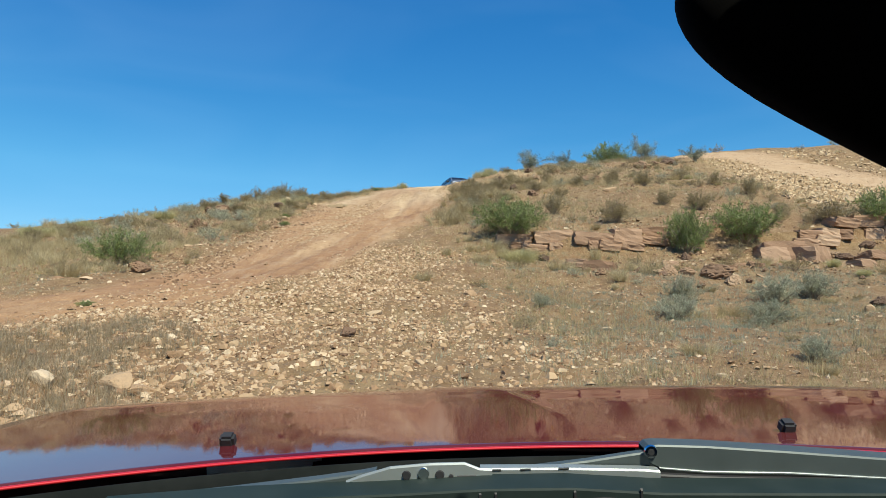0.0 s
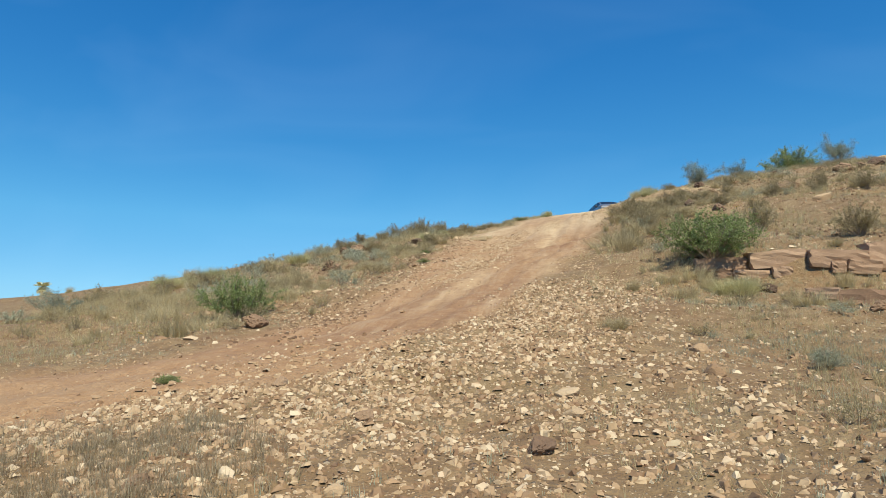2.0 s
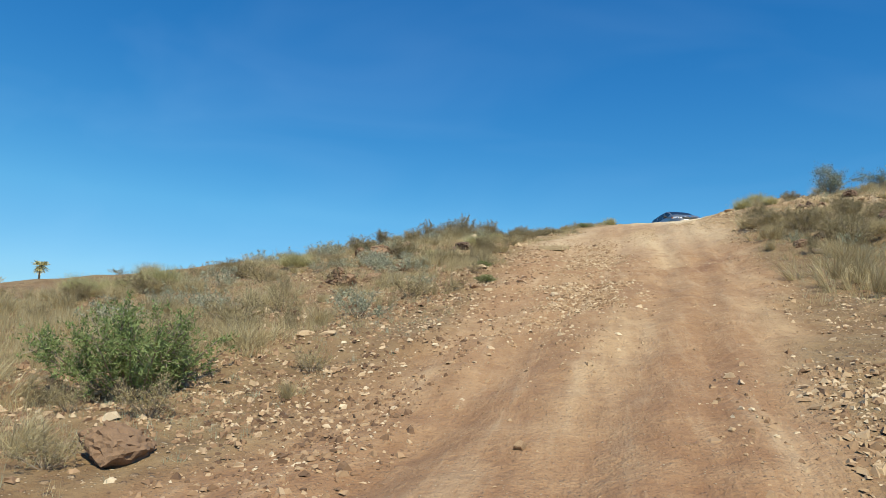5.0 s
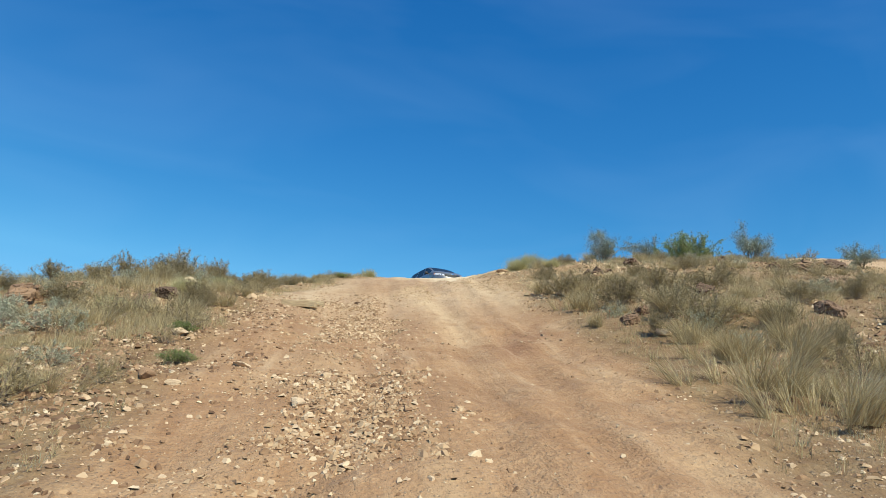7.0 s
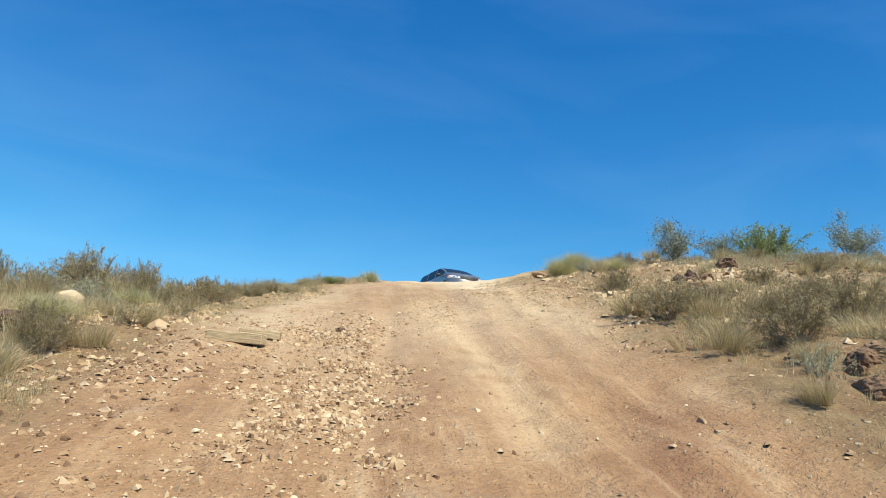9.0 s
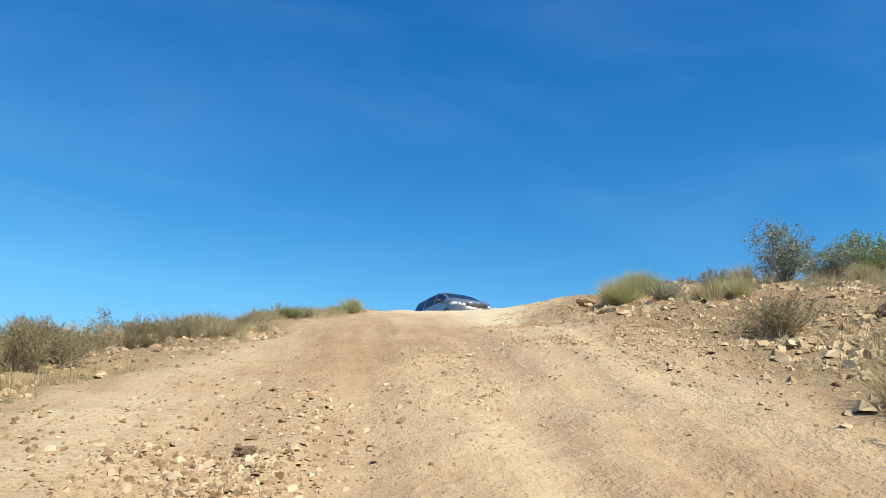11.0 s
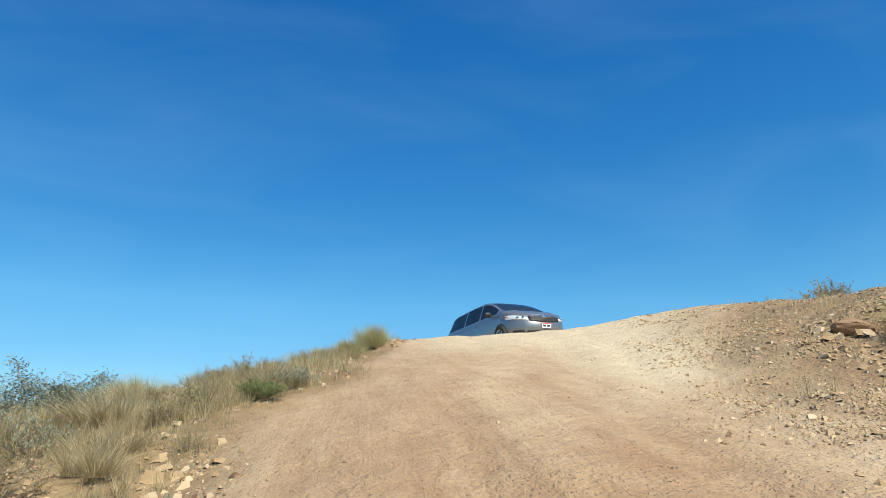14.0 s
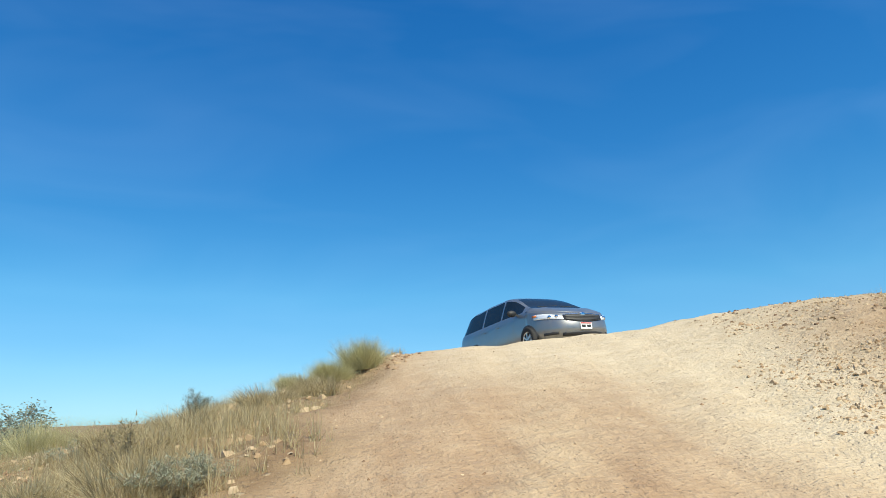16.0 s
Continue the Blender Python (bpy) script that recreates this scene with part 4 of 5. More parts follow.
# dry shrubs, east of the track
for row in ((1.5, 31.9, .9, 1.5), (2.9, 36.4, .8, 1.5), (4.3, 26.6, .95, 1.05), (6.1, 24, .9, 1.5), (8.8, 35, .9, 1), (9.2, 28.1, .66, .9), (10.3, 27.1, .9, 1.5), (14.1, 34.8, .7, .9),
            (13.2, 37.4, .75, 1), (14.4, 31.5, .95, 1.05), (13.1, 26, .65, .85), (14.1, 24.4, .76, 2), (5.7, 38.2, .67, .9), (10, 33.5, .78, 1), (.9, 38.3, .75, 1.5), (1.4, 33.2, .75, 1.3),
            (1.4, 35.6, .8, 1.4), (.55, 32, .5, .6), (6.8, 34.4, .57, .95), (4.2, 36.5, .56, 1.5), (2.3, 29.5, .66, .6), (1.5, 42.2, .66, 1.15), (4.3, 48.3, .6, 1.1), (6.6, 42, .6, 1.2)):
    plant("brush", *row)
for row in ((1.8, 38.7, .55, 1.1), (2.4, 37.5, .5, 1.1), (2.2, 34.2, .55, 1.1), (3.6, 38.2, .5, 1.1), (3.9, 40.2, .5, 1.1), (2.6, 31.4, .55, 1.1), (4.4, 33.2, .5, 1.1), (5.4, 31.6, .5, 1.0)):
    plant("brush", *row)
# low growth on the west verge towards the crest
for row in ((-7.4, 48.6, .58, 1.0), (-8.6, 49.3, .4, .8), (-6.7, 51.2, .28, .6), (-8.9, 51.5, .35, .8), (-6.2, 53.6, .26, .5), (-7.6, 54.0, .32, .7), (-9.6, 47.2, .42, .9), (-8.4, 46.2, .36, .8), (-7.2, 45.2, .32, .6)):
    plant("brush", *row)
for row in ((-8.4, 51.6, .62, 1.3), (-7.6, 52.2, .5, 1.2), (-8.2, 52.9, .6, 1.1), (-6.6, 54.8, .42, .9), (-6.0, 56.0, .4, 1.0), (-5.3, 56.8, .36, .9), (-4.9, 58.0, .4, .8), (-6.9, 50.2, .36, .8), (-5.9, 52.0, .3, .7), (-7.4, 56.6, .45, 1.1), (-8.6, 55.2, .5, 1.2)):
    plant("tussock", *row)
# dry shrubs, west of the track
for row in ((-10.7, 43.4, 1.12, 1.6), (-9.55, 43.4, .95, 1.0), (-8.05, 43.0, .7, 1.0), (-12.1, 42.2, .95, 1.2), (-8.6, 36.4, .62, .95), (-8.9, 42.2, .5, .9), (-8.3, 42.6, .5, .9), (-7.8, 43.6, .5, .8), (-9.6, 41.6, .55, 1.0)):
    plant("brush", *row)
for row in ((-11.6, 44.9, .8, 1.6), (-9.9, 44.4, .75, .8), (-13.8, 38.2, .76, 1.5), (-16.3, 34, .6, 1.6), (-16.4, 29.1, .55, 1.4), (-17.6, 28.2, .5, 1.1), (-17.8, 35.6, .55, 1.2), (-8.3, 43.9, .6, .9),
            (-7.3, 46.3, .3, .4), (-6.9, 46.6, .35, .4), (-11.6, 36.8, .75, 1.3), (-8.6, 44.8, .4, .7), (-6.6, 47, .3, .4), (-8.4, 36.1, .5, .7), (-8.5, 45.1, .5, .8),
            (-8.2, 40.9, .5, .75), (-7.5, 45.3, .38, .5), (-7.4, 48.4, .36, .6), (-9.6, 46.3, .6, .9), (-12.6, 41.5, .7, 1.2), (-14.6, 43.2, .7, 1.4), (-10.4, 40.2, .6, 1.0)):
    plant("brush", *row)
# bunches of grass
for row in ((0, 27, .83, 1.15), (0, 21, .39, .5), (1.7, 21.6, .52, .67), (2.9, 21.9, .49, .94), (5, 21.7, .53, .7), (4.8, 17.8, .41, .94), (-.7, 17, .35, .87), (6.1, 14.4, .43, .66),
            (-10.3, 18.2, .68, .8), (-12, 27.1, .72, 1.27), (-14.8, 29.3, .58, 1.15), (-11.8, 28.3, .55, 1), (-9.7, 33.3, .54, .95), (-8.6, 28.9, .5, .85), (2.5, 32.4, .42, 1.45), (6.4, 35.7, .62, 1.7)):
    plant("tussock", *row)
for row in ((.9, 36.2, .55, 1.1), (1.6, 37.9, .6, 1.2), (2.6, 35.3, .6, 1.2), (3.3, 36.9, .5, 1.1), (2.0, 33.1, .65, 1.3), (1.0, 31.2, .65, 1.2), (3.2, 31.9, .6, 1.2), (4.1, 34.4, .55, 1.2), (1.7, 39.8, .5, 1.0), (2.9, 39.4, .5, 1.1), (.6, 29.9, .7, 1.1), (2.1, 28.6, .6, 1.1), (4.9, 38.6, .5, 1.2), (5.4, 34.0, .5, 1.1), (2.3, 30.4, .83, 1.24), (2, 44.7, .5, .76), (-.1, 28.2, .75, 1.5), (.5, 27.7, .55, 1), (-7.8, 37.9, .43, .6), (.3, 35.8, .5, .87), (-6.8, 49.3, .4, .93), (-8.9, 56.4, .4, 1),
            (-5.6, 52.3, .35, 1), (-6.2, 56.2, .4, .9), (-5.4, 57.2, .45, .95), (-4.6, 57.6, .45, .9), (6.3, 50.4, .5, 1.2), (8.2, 51.2, .5, 1.6), (10.2, 52.2, .5, 1.5), (-10.9, 57.6, .6, 1.6), (1.1, 29.4, .7, 1.2)):
    plant("tussock", *row)
for row in ((-14.9, 35, .64, 1.3), (2.6, 44.8, .5, .7), (2.35, 49.5, .86, 1.35), (3.2, 49.9, .74, 1.3), (-4.05, 59.6, .72, 1.0), (-4.55, 58.9, .5, .9), (-5.2, 58.6, .36, .8), (-9.7, 59.5, .95, 1.5), (-16.6, 30.4, .85, 1.6), (-10.1, 35.4, .6, .9), (-18, 28.9, .8, 1.3)):
    plant("rabbit", *row)
for row in ((6.0, 48.2, 2.15, 2.7), (8.8, 50.0, 1.75, 2.3), (17.5, 46.5, 1.6, 2.4), (15.0, 50.9, 2.6, 3.0), (-13.5, 64.45, 2.6, 4.4), (-12.3, 63.6, 2.0, 3.2), (-14.7, 64.2, 2.1, 3.2), (-9.4, 68.5, 1.0, 1.2), (-17.2, 22.2, 1.15, 1.5), (-18.0, 23.0, .8, 1.4), (-7.6, 62, .8, 1.0)):
    plant("wisp", *row)

# small fresh green weeds by the track
for row in ((-5.6, 51.2, .26, .55), (-6.6, 52.3, .2, .45), (-7.5, 30.6, .22, .45), (-7.9, 32.4, .2, .4), (-7.3, 13.6, .16, .34)):
    plant("creosote", *row)

# a thinner cover of grass bunches and shrubs over both slopes
made, spots = 0, []
while made < 430:
    x, y = rng.uniform(-18.5, 17), rng.uniform(18, 56)
    r0 = road_mask(np.array([x]), np.array([y]))[0][0]
    cut = (y > 40 and -2 < x < 4) or (y < 29 and -4 < x < .3)
    west = x < -8.5 and 20 < y < 50
    if r0 > 0.02 or cut or abs(y - ledge_y(x)) < .5 or rng.uniform() > (0.9 if west else 0.4) + 0.55 * float(value_noise(np.array([x / 4]), np.array([y / 4]), 77)[0]) or any(math.hypot(x - a, y - b) < .7 for a, b in spots):
        continue
    kind = str(rng.choice(["tussock", "scrub", "sagelet", "rabbit"], p=[.39, .43, .16, .02]))
    tall = rng.uniform(.25, .6) * (1.2 if west else 1)
    plant(kind, x, y, tall, tall * rng.uniform(1.3, 2.1))
    spots.append((x, y))
    made += 1

# small plants on the stony slope by the start, and thinner growth farther out
for n in range(130):
    if n < 55:
        x, y, tall = rng.uniform(.5, 15), rng.uniform(6.5, 20), rng.uniform(.12, .3)
    else:
        x, y, tall = float(rng.choice([-1, 1])) * rng.uniform(19, 42), rng.uniform(0, 68), rng.uniform(.35, .8)
        if road_mask(np.array([x]), np.array([y]))[0][0] > .02 or track_mask(np.array([x]), np.array([y]))[0] > .02:
            continue
    plant(str(rng.choice(["tussock", "scrub", "sagelet"], p=[.4, .3, .3])), x, y, tall, tall * rng.uniform(1.4, 2.2))

# prototypes that were not set yet stand on the west slope
for n, (kind, some) in enumerate(KINDS.items()):
    for k, proto in enumerate(some):
        if proto.name not in used:
            x, y = -15.5 - 1.1 * k, 46.0 + 2.3 * n
            proto.matrix_world = pose(x, y, float(height(x, y)[0])) @ Matrix.Scale(0.6, 4)
            tagged(proto, *PLANT_WORDS[kind])


# ---- low weeds and dead stalks, too many to count ----


def build_weeds(name, count, where, tall, blades, material, label):
    """Small sprays of blades set over the ground, as one mesh."""
    xs, ys = [], []
    while sum(map(len, xs)) < count:
        x, y = rng.uniform(-19, 19, 30000), rng.uniform(2, 66, 30000)
        keep = rng.uniform(0, 1, 30000) < where(x, y)
        xs.append(x[keep]), ys.append(y[keep])
    x, y = np.concatenate(xs)[:count], np.concatenate(ys)[:count]
    z = height(x, y)
    n = count * blades
    X, Y, Z = np.repeat(x, blades) + rng.normal(0, .03, n), np.repeat(y, blades) + rng.normal(0, .03, n), np.repeat(z, blades) - 0.01
    s = np.repeat(rng.uniform(*tall, count), blades) * rng.uniform(.6, 1.1, n)
    az, lean = rng.uniform(0, 6.283, n), np.abs(rng.normal(0, .45, n))
    d = np.stack([np.cos(az) * lean, np.sin(az) * lean, np.ones(n)], -1)
    d /= np.linalg.norm(d, axis=1)[:, None]
    w = rng.uniform(0, 6.283, n)
    side = np.stack([np.cos(w), np.sin(w), np.zeros(n)], -1) * (0.002 + 0.010 * s)[:, None]
    p = np.stack([X, Y, Z], -1)
    tip = p + d * s[:, None] + np.stack([d[:, 0], d[:, 1], -.4 * lean], -1) * (s * .15)[:, None]
    v = np.stack([p - side * .8, p + side * .8, tip], 1)
    me = bpy.data.meshes.new(name)
    me.vertices.add(n * 3)
    me.vertices.foreach_set("co", v.ravel())
    me.loops.add(3 * n)
    me.loops.foreach_set("vertex_index", np.arange(3 * n))
    me.polygons.add(n)
    me.polygons.foreach_set("loop_start", 3 * np.arange(n))
    me.polygons.foreach_set("loop_total", np.full(n, 3))
    me.update()
    me.materials.append(material)
    return tagged(new(name, me), label, "weeds", kind="stuff")


M_DEAD = leaf_material("dead_stalk", [(0, (0.25, 0.18, 0.10)), (.6, (0.43, 0.33, 0.20)), (1, (0.66, 0.56, 0.39))])


def off_road(x, y):
    verge = 0.25 + 0.75 * smooth(0.3, 1.8, along(ROAD, ROAD_HALF, x, y)[0])
    return verge * (1 - smooth(0.05, 0.5, road_mask(x, y)[0])) * (1 - smooth(0.1, 0.6, track_mask(x, y)))


def near_path(x):
    return np.exp(-np.maximum(np.abs(x + 3.5) - 6, 0) / 9)


def bare(x, y):
    """Stony ground with little growth: the rubble below the track and the cut bank."""
    return (1 - smooth(12, 18, y)) * smooth(-9, -6, x) * (1 - smooth(-.5, 2, x)) + (1 - smooth(25, 29, y)) * smooth(-5, -4, x) * (1 - smooth(0, 2, x)) + smooth(40, 47, y) * (1 - smooth(3 + 2 * smooth(49, 52, y), 6 + 2 * smooth(49, 52, y), x)) * smooth(-1, 1, x)


build_weeds("dry_grass", 19000, lambda x, y: off_road(x, y) * (1 - .7 * smooth(-3, 0, x)) * (1 - .6 * smooth(34, 38, y) * (1 - smooth(-9, -6, x))) * smooth(17, 24, y) * near_path(x) * smooth(-.2, .6, fbm(x, y, 2.6, 3, 51)) * (1 - .9 * np.clip(bare(x, y), 0, 1)),
            (0.10, 0.36), 11, M_STRAW, "short dry straw-coloured grass over the hillside")
build_weeds("dead_brush", 5000, lambda x, y: off_road(x, y) * (1 - smooth(10, 11.5, y)) * smooth(4, 5.5, y) * (1 - smooth(-.4, .5, x + 2.9 + .44 * (y - 6.8) + .5 * fbm(x, y, 1.2, 3, 63))) * smooth(-11, -9, x) * (.25 + .75 * smooth(-.4, .3, fbm(x, y, .7, 3, 65))),
            (0.06, 0.2), 14, M_DEAD, "low dead brown weeds among pale stones")
build_weeds("green_weeds", 13000, lambda x, y: off_road(x, y) * (near_path(x) + 1.4 * smooth(0, 3, x) * (1 - smooth(17, 21, y))) * smooth(-.2, .6, fbm(x, y, 4, 3, 61)) * (1 - .8 * np.clip(bare(x, y), 0, 1)),
            (0.05, 0.16), 10, M_SAGE, "low grey-green weeds between the stones")
build_weeds("slope_weeds", 8000, lambda x, y: smooth(-.5, 2.5, x) * smooth(4, 6, y) * (1 - smooth(18, 22, y)) * smooth(-.3, .5, fbm(x, y, 2.0, 3, 67)),
            (0.04, 0.13), 9, M_WISP, "low grey-green weeds on the stony slope")
build_weeds("twig_litter", 19000, lambda x, y: (1 + 1.5 * smooth(46, 49, y) * (1 - smooth(-6, -4, x))) * off_road(x, y) * near_path(x) * smooth(4, 9, y) * smooth(-.2, .6, fbm(x, y, 2.4, 3, 71)) * (1 - .9 * np.clip(bare(x, y), 0, 1)),
            (0.08, 0.25), 10, M_OLIVE, "scrubby brown twigs and stalks on the slope")


# ---- yellow flowers on the west verge ----
def flower(x, y, tall, seed):
    r = random.Random(seed)
    thing = new("yellow_flower")
    stalks, heads = Soup(), Soup()
    for _ in range(4):
        lean = Vector((r.uniform(-.35, .35), r.uniform(-.35, .35), 1))
        tip = lean * (tall * r.uniform(.7, 1))
        stalks.tube([Vector((0, 0, -.03)), tip * .5, tip], .006, .004)
        for k in range(9):
            a = 6.283 * k / 9
            d = Vector((math.cos(a), math.sin(a), .25)).normalized()
            heads.leaf(tip, d, d.cross(Vector((0, 0, 1))).normalized(), .045, .03)
    stalks.object("stalks", M_WISP, thing)
    heads.object("petals", M_PETAL, thing)
    thing.matrix_world = pose(x, y, float(height(x, y)[0]))
    return tagged(thing, "small bright yellow flowers on thin stalks", "flower", "yellow flowers on the verge")


for n, (x, y) in enumerate(((-11.9, 57.3), (-11.4, 57.0), (-10.8, 57.5), (-11.1, 44.0), (4.6, 31.0), (5.0, 30.6), (-10.6, 17.3))):
    flower(x, y, 0.42 if n < 3 else 0.25, n)


# ---- far palm beyond the west slope ----
def palm(x, y, tall):
    r = random.Random(5)
    thing = new("palm_tree")
    trunk, crown = Soup(), Soup()
    trunk.tube([Vector((0.05 * math.sin(k), 0, tall * .8 * k / 6)) for k in range(7)], .32, .2, 8)
    top = Vector((0, 0, tall * .8))
    for k in range(64):
        a, up = r.uniform(0, 6.283), r.uniform(-1.3, 1.1)
        d = Vector((math.cos(a), math.sin(a), up)).normalized()
        reach = tall * r.uniform(.16, .24)
        pts = [top, top + d * reach * .6, top + d * reach + Vector((0, 0, -.25 * reach))]
        crown.tube(pts, .05, .02)
        side = d.cross(Vector((0, 0, 1))).normalized()
        for j in range(12):
            u = .35 + .65 * j / 11
            for s in (-1, 1):
                crown.leaf(pts[0].lerp(pts[2], u), (d * .6 + side * s - Vector((0, 0, .25))).normalized(), d, reach * .34, .12)
    trunk.object("trunk", M_BARK, thing)
    crown.object("crown", M_RABBIT, thing)
    thing.matrix_world = pose(x, y, float(height(x, y)[0]) - .1)
    return tagged(thing, "distant palm tree with a shaggy green crown", "palm tree")


palm(-137, 149, 9)


# the land is laid out in plan units: bring it to metres
for ob in list(scene.objects):
    if ob.parent is None and ob.type in ("MESH", "EMPTY"):
        ob.matrix_world = Matrix.Scale(UNIT, 4) @ ob.matrix_basis


# ---- vehicles: shared paint and trim ----


def paint(name, color, metal, rough, coat=0.6, dust=0.25, vary=0.2):
    q = Mat(name, rough, metal, color)
    n = q.noise(2.5, 5)
    q.color(q.mix(q.math("MULTIPLY", q.ramp(n, [(0.4, (0, 0, 0)), (0.75, (1, 1, 1))]), dust), color, (0.45, 0.33, 0.22)))
    q.b.inputs["Coat Weight"].default_value, q.b.inputs["Coat Roughness"].default_value = coat, 0.06
    q.put(q.ramp(n, [(0.3, (rough, rough, rough)), (0.8, (rough + vary, rough + vary, rough + vary))]), q.b.inputs["Roughness"])
    return q.m


def plain(name, color, rough=0.5, metal=0.0):
    q = Mat(name, rough, metal, color)
    n = q.noise(14, 4)
    q.color(q.mix(q.ramp(n, [(0.35, (0, 0, 0)), (0.8, (.4, .4, .4))]), color, tuple(min(1, c * 1.5 + .02) for c in color)))
    return q.m


M_SILVER = paint("silver_paint", (0.25, 0.265, 0.28), 0.65, 0.3, 0.5, 0.25)
M_RED = paint("dark_red_paint", (0.10, 0.008, 0.016), 0.05, 0.02, 0.1, 0.1, 0.02)
M_RED.node_tree.nodes["Principled BSDF"].inputs["IOR"].default_value = 1.36
M_TINT = plain("tinted_glass", (0.012, 0.016, 0.02), 0.04)
M_TINT.node_tree.nodes["Principled BSDF"].inputs["Specular IOR Level"].default_value = 0.12
M_TYRE = plain("tyre_rubber", (0.022, 0.021, 0.02), 0.85)
M_TRIM = plain("black_plastic", (0.02, 0.02, 0.022), 0.6)
M_CHROME = plain("chrome", (0.75, 0.76, 0.78), 0.12, 1.0)
M_RIM = plain("alloy_rim", (0.5, 0.5, 0.52), 0.3, 0.9)
M_LENS = plain("headlamp_lens", (0.86, 0.88, 0.9), 0.16, 0.3)
M_AMBER = plain("amber_lens", (0.55, 0.16, 0.04), 0.2)
M_PLATE = plain("white_plate", (0.75, 0.75, 0.73), 0.5)
M_PLATE_RED = plain("plate_red_band", (0.5, 0.08, 0.07), 0.5)
M_GREY = plain("grey_painted_metal", (0.27, 0.3, 0.3), 0.42, 0.4)


def grid_part(name, rows, material, parent, smooth_it=True, flip=False, thick=0.0):
    """A sheet from rows of points, as a mesh of its own; thick gives it depth along its normals."""
    n, m = len(rows), len(rows[0])
    verts = [tuple(p) for row in rows for p in row]
    faces = [(i * m + j, i * m + j + 1, (i + 1) * m + j + 1, (i + 1) * m + j) for i in range(n - 1) for j in range(m - 1)]
    if flip:
        faces = [f[::-1] for f in faces]
    me = mesh_of(name, verts, faces, material)
    if thick:
        bm = bmesh.new()
        bm.from_mesh(me)
        bmesh.ops.solidify(bm, geom=bm.faces[:], thickness=thick)
        bm.to_mesh(me)
        bm.free()
    if smooth_it:
        me.polygons.foreach_set("use_smooth", np.ones(len(me.polygons), bool))
    ob = new(name, me)
    ob.parent = parent
    return ob


def ring_part(name, profile, turns, material, parent, center, axis="x"):
    """A turned part: profile of (radius, offset) round an axle along x."""
    rows = []
    for k in range(turns + 1):
        a = 6.28319 * k / turns
        rows.append([Vector((o, r * math.cos(a), r * math.sin(a))) + Vector(center) for r, o in profile])
    return grid_part(name, rows, material, parent)


def wheel(parent, x, y, radius, side):
    hub = new("wheel")
    hub.parent = parent
    w = 0.105 * side
    ring_part("tyre", [(radius * .66, w * .8), (radius * .9, w), (radius * .985, w * .75), (radius, 0), (radius * .985, -w * .75), (radius * .7, -w)], 28, M_TYRE, hub, (x, y, radius))
    ring_part("rim", [(radius * .66, w * .82), (radius * .6, w * .5), (radius * .3, w * .62), (0.02, w * .72)], 28, M_RIM, hub, (x, y, radius))
    for k in range(7):
        a = 6.283 * k / 7
        bm = bmesh.new()
        bmesh.ops.create_cube(bm, size=1)
        bmesh.ops.scale(bm, vec=(.012, .04, radius * .5), verts=bm.verts)
        bmesh.ops.translate(bm, vec=(w * .8, 0, radius * .36), verts=bm.verts)
        bmesh.ops.rotate(bm, cent=(0, 0, 0), matrix=Matrix.Rotation(a, 3, "X"), verts=bm.verts)
        bmesh.ops.translate(bm, vec=(x, y, radius), verts=bm.verts)
        part("spoke", bm, M_RIM, hub)
    return hub


def curve_at(table, v):
    xs, zs = zip(*table)
    xs, zs = np.array(xs, float), np.array(zs, float)
    a, b, c, d, k, m = hermite(xs, zs[None], np.array([v], float))
    return float((a * zs[k] + b * m[0, k] + c * zs[k + 1] + d * m[0, k + 1])[0])


# ---- silver minivan parked on the crest ----
VAN_TOP = [(-2.56, .95), (-2.5, 1.25), (-2.38, 1.54), (-2.2, 1.64), (-1.5, 1.70), (-.4, 1.71), (.3, 1.67), (.7, 1.55), (1.05, 1.38), (1.42, 1.19), (1.6, 1.13), (1.9, 1.075), (2.2, .99), (2.4, .91), (2.53, .80), (2.56, .72)]


def van_half(y):
    if y > 1.5:
        return 0.985 * max(0.0, 1 - ((y - 1.5) / 1.06) ** 2.2) ** (1 / 2.6)
    if y < -1.9:
        return 0.985 * max(0.02, 1 - ((-1.9 - y) / .75) ** 4) ** 0.6
    return 0.985


def van_front(x, z):
    """How far forward the front of the van lies, at x across and z up."""
    reach = np.interp(z, (.27, .36, .5, .6, .7, .8, .88, .95, 1.03), (.95, 1.03, 1.07, 1.06, 1.03, .99, .93, .84, .74))
    return 1.5 + float(reach) * max(0.0, 1 - (min(abs(x), .98) / .985) ** 2.6) ** (1 / 2.2)


def van_ring(y):
    """Half a cross-section from the sill up over the side to the middle of the roof."""
    top, w = curve_at(VAN_TOP, y), van_half(y)
    belt = min(1.06, top - .03)
    roof = min(w, 0.70 if y < .6 else 0.70 + .12 * smooth(.6, 1.5, y))
    up = max(top - belt, 0.03)
    nose = float(smooth(1.9, 2.5, y))
    zb = .26 + .03 * nose
    return [(0, zb), (w * .86, zb), (w * .97, zb + .07), (w * 1.0, zb + .25 * (belt - zb)), (w * 1.0, zb + .55 * (belt - zb)), (w * .985, zb + .82 * (belt - zb)), (w * .965, belt),
            (w * .965 + (roof - w * .965) * .12, belt + up * .06), (w * .965 + (roof - w * .965) * .5, belt + up * .5), (w * .965 + (roof - w * .965) * .86, belt + up * .84),
            (roof * .93, belt + up * .94), (roof * .7, belt + up * .985), (roof * .35, belt + up * 1.0), (0, belt + up * 1.005)]


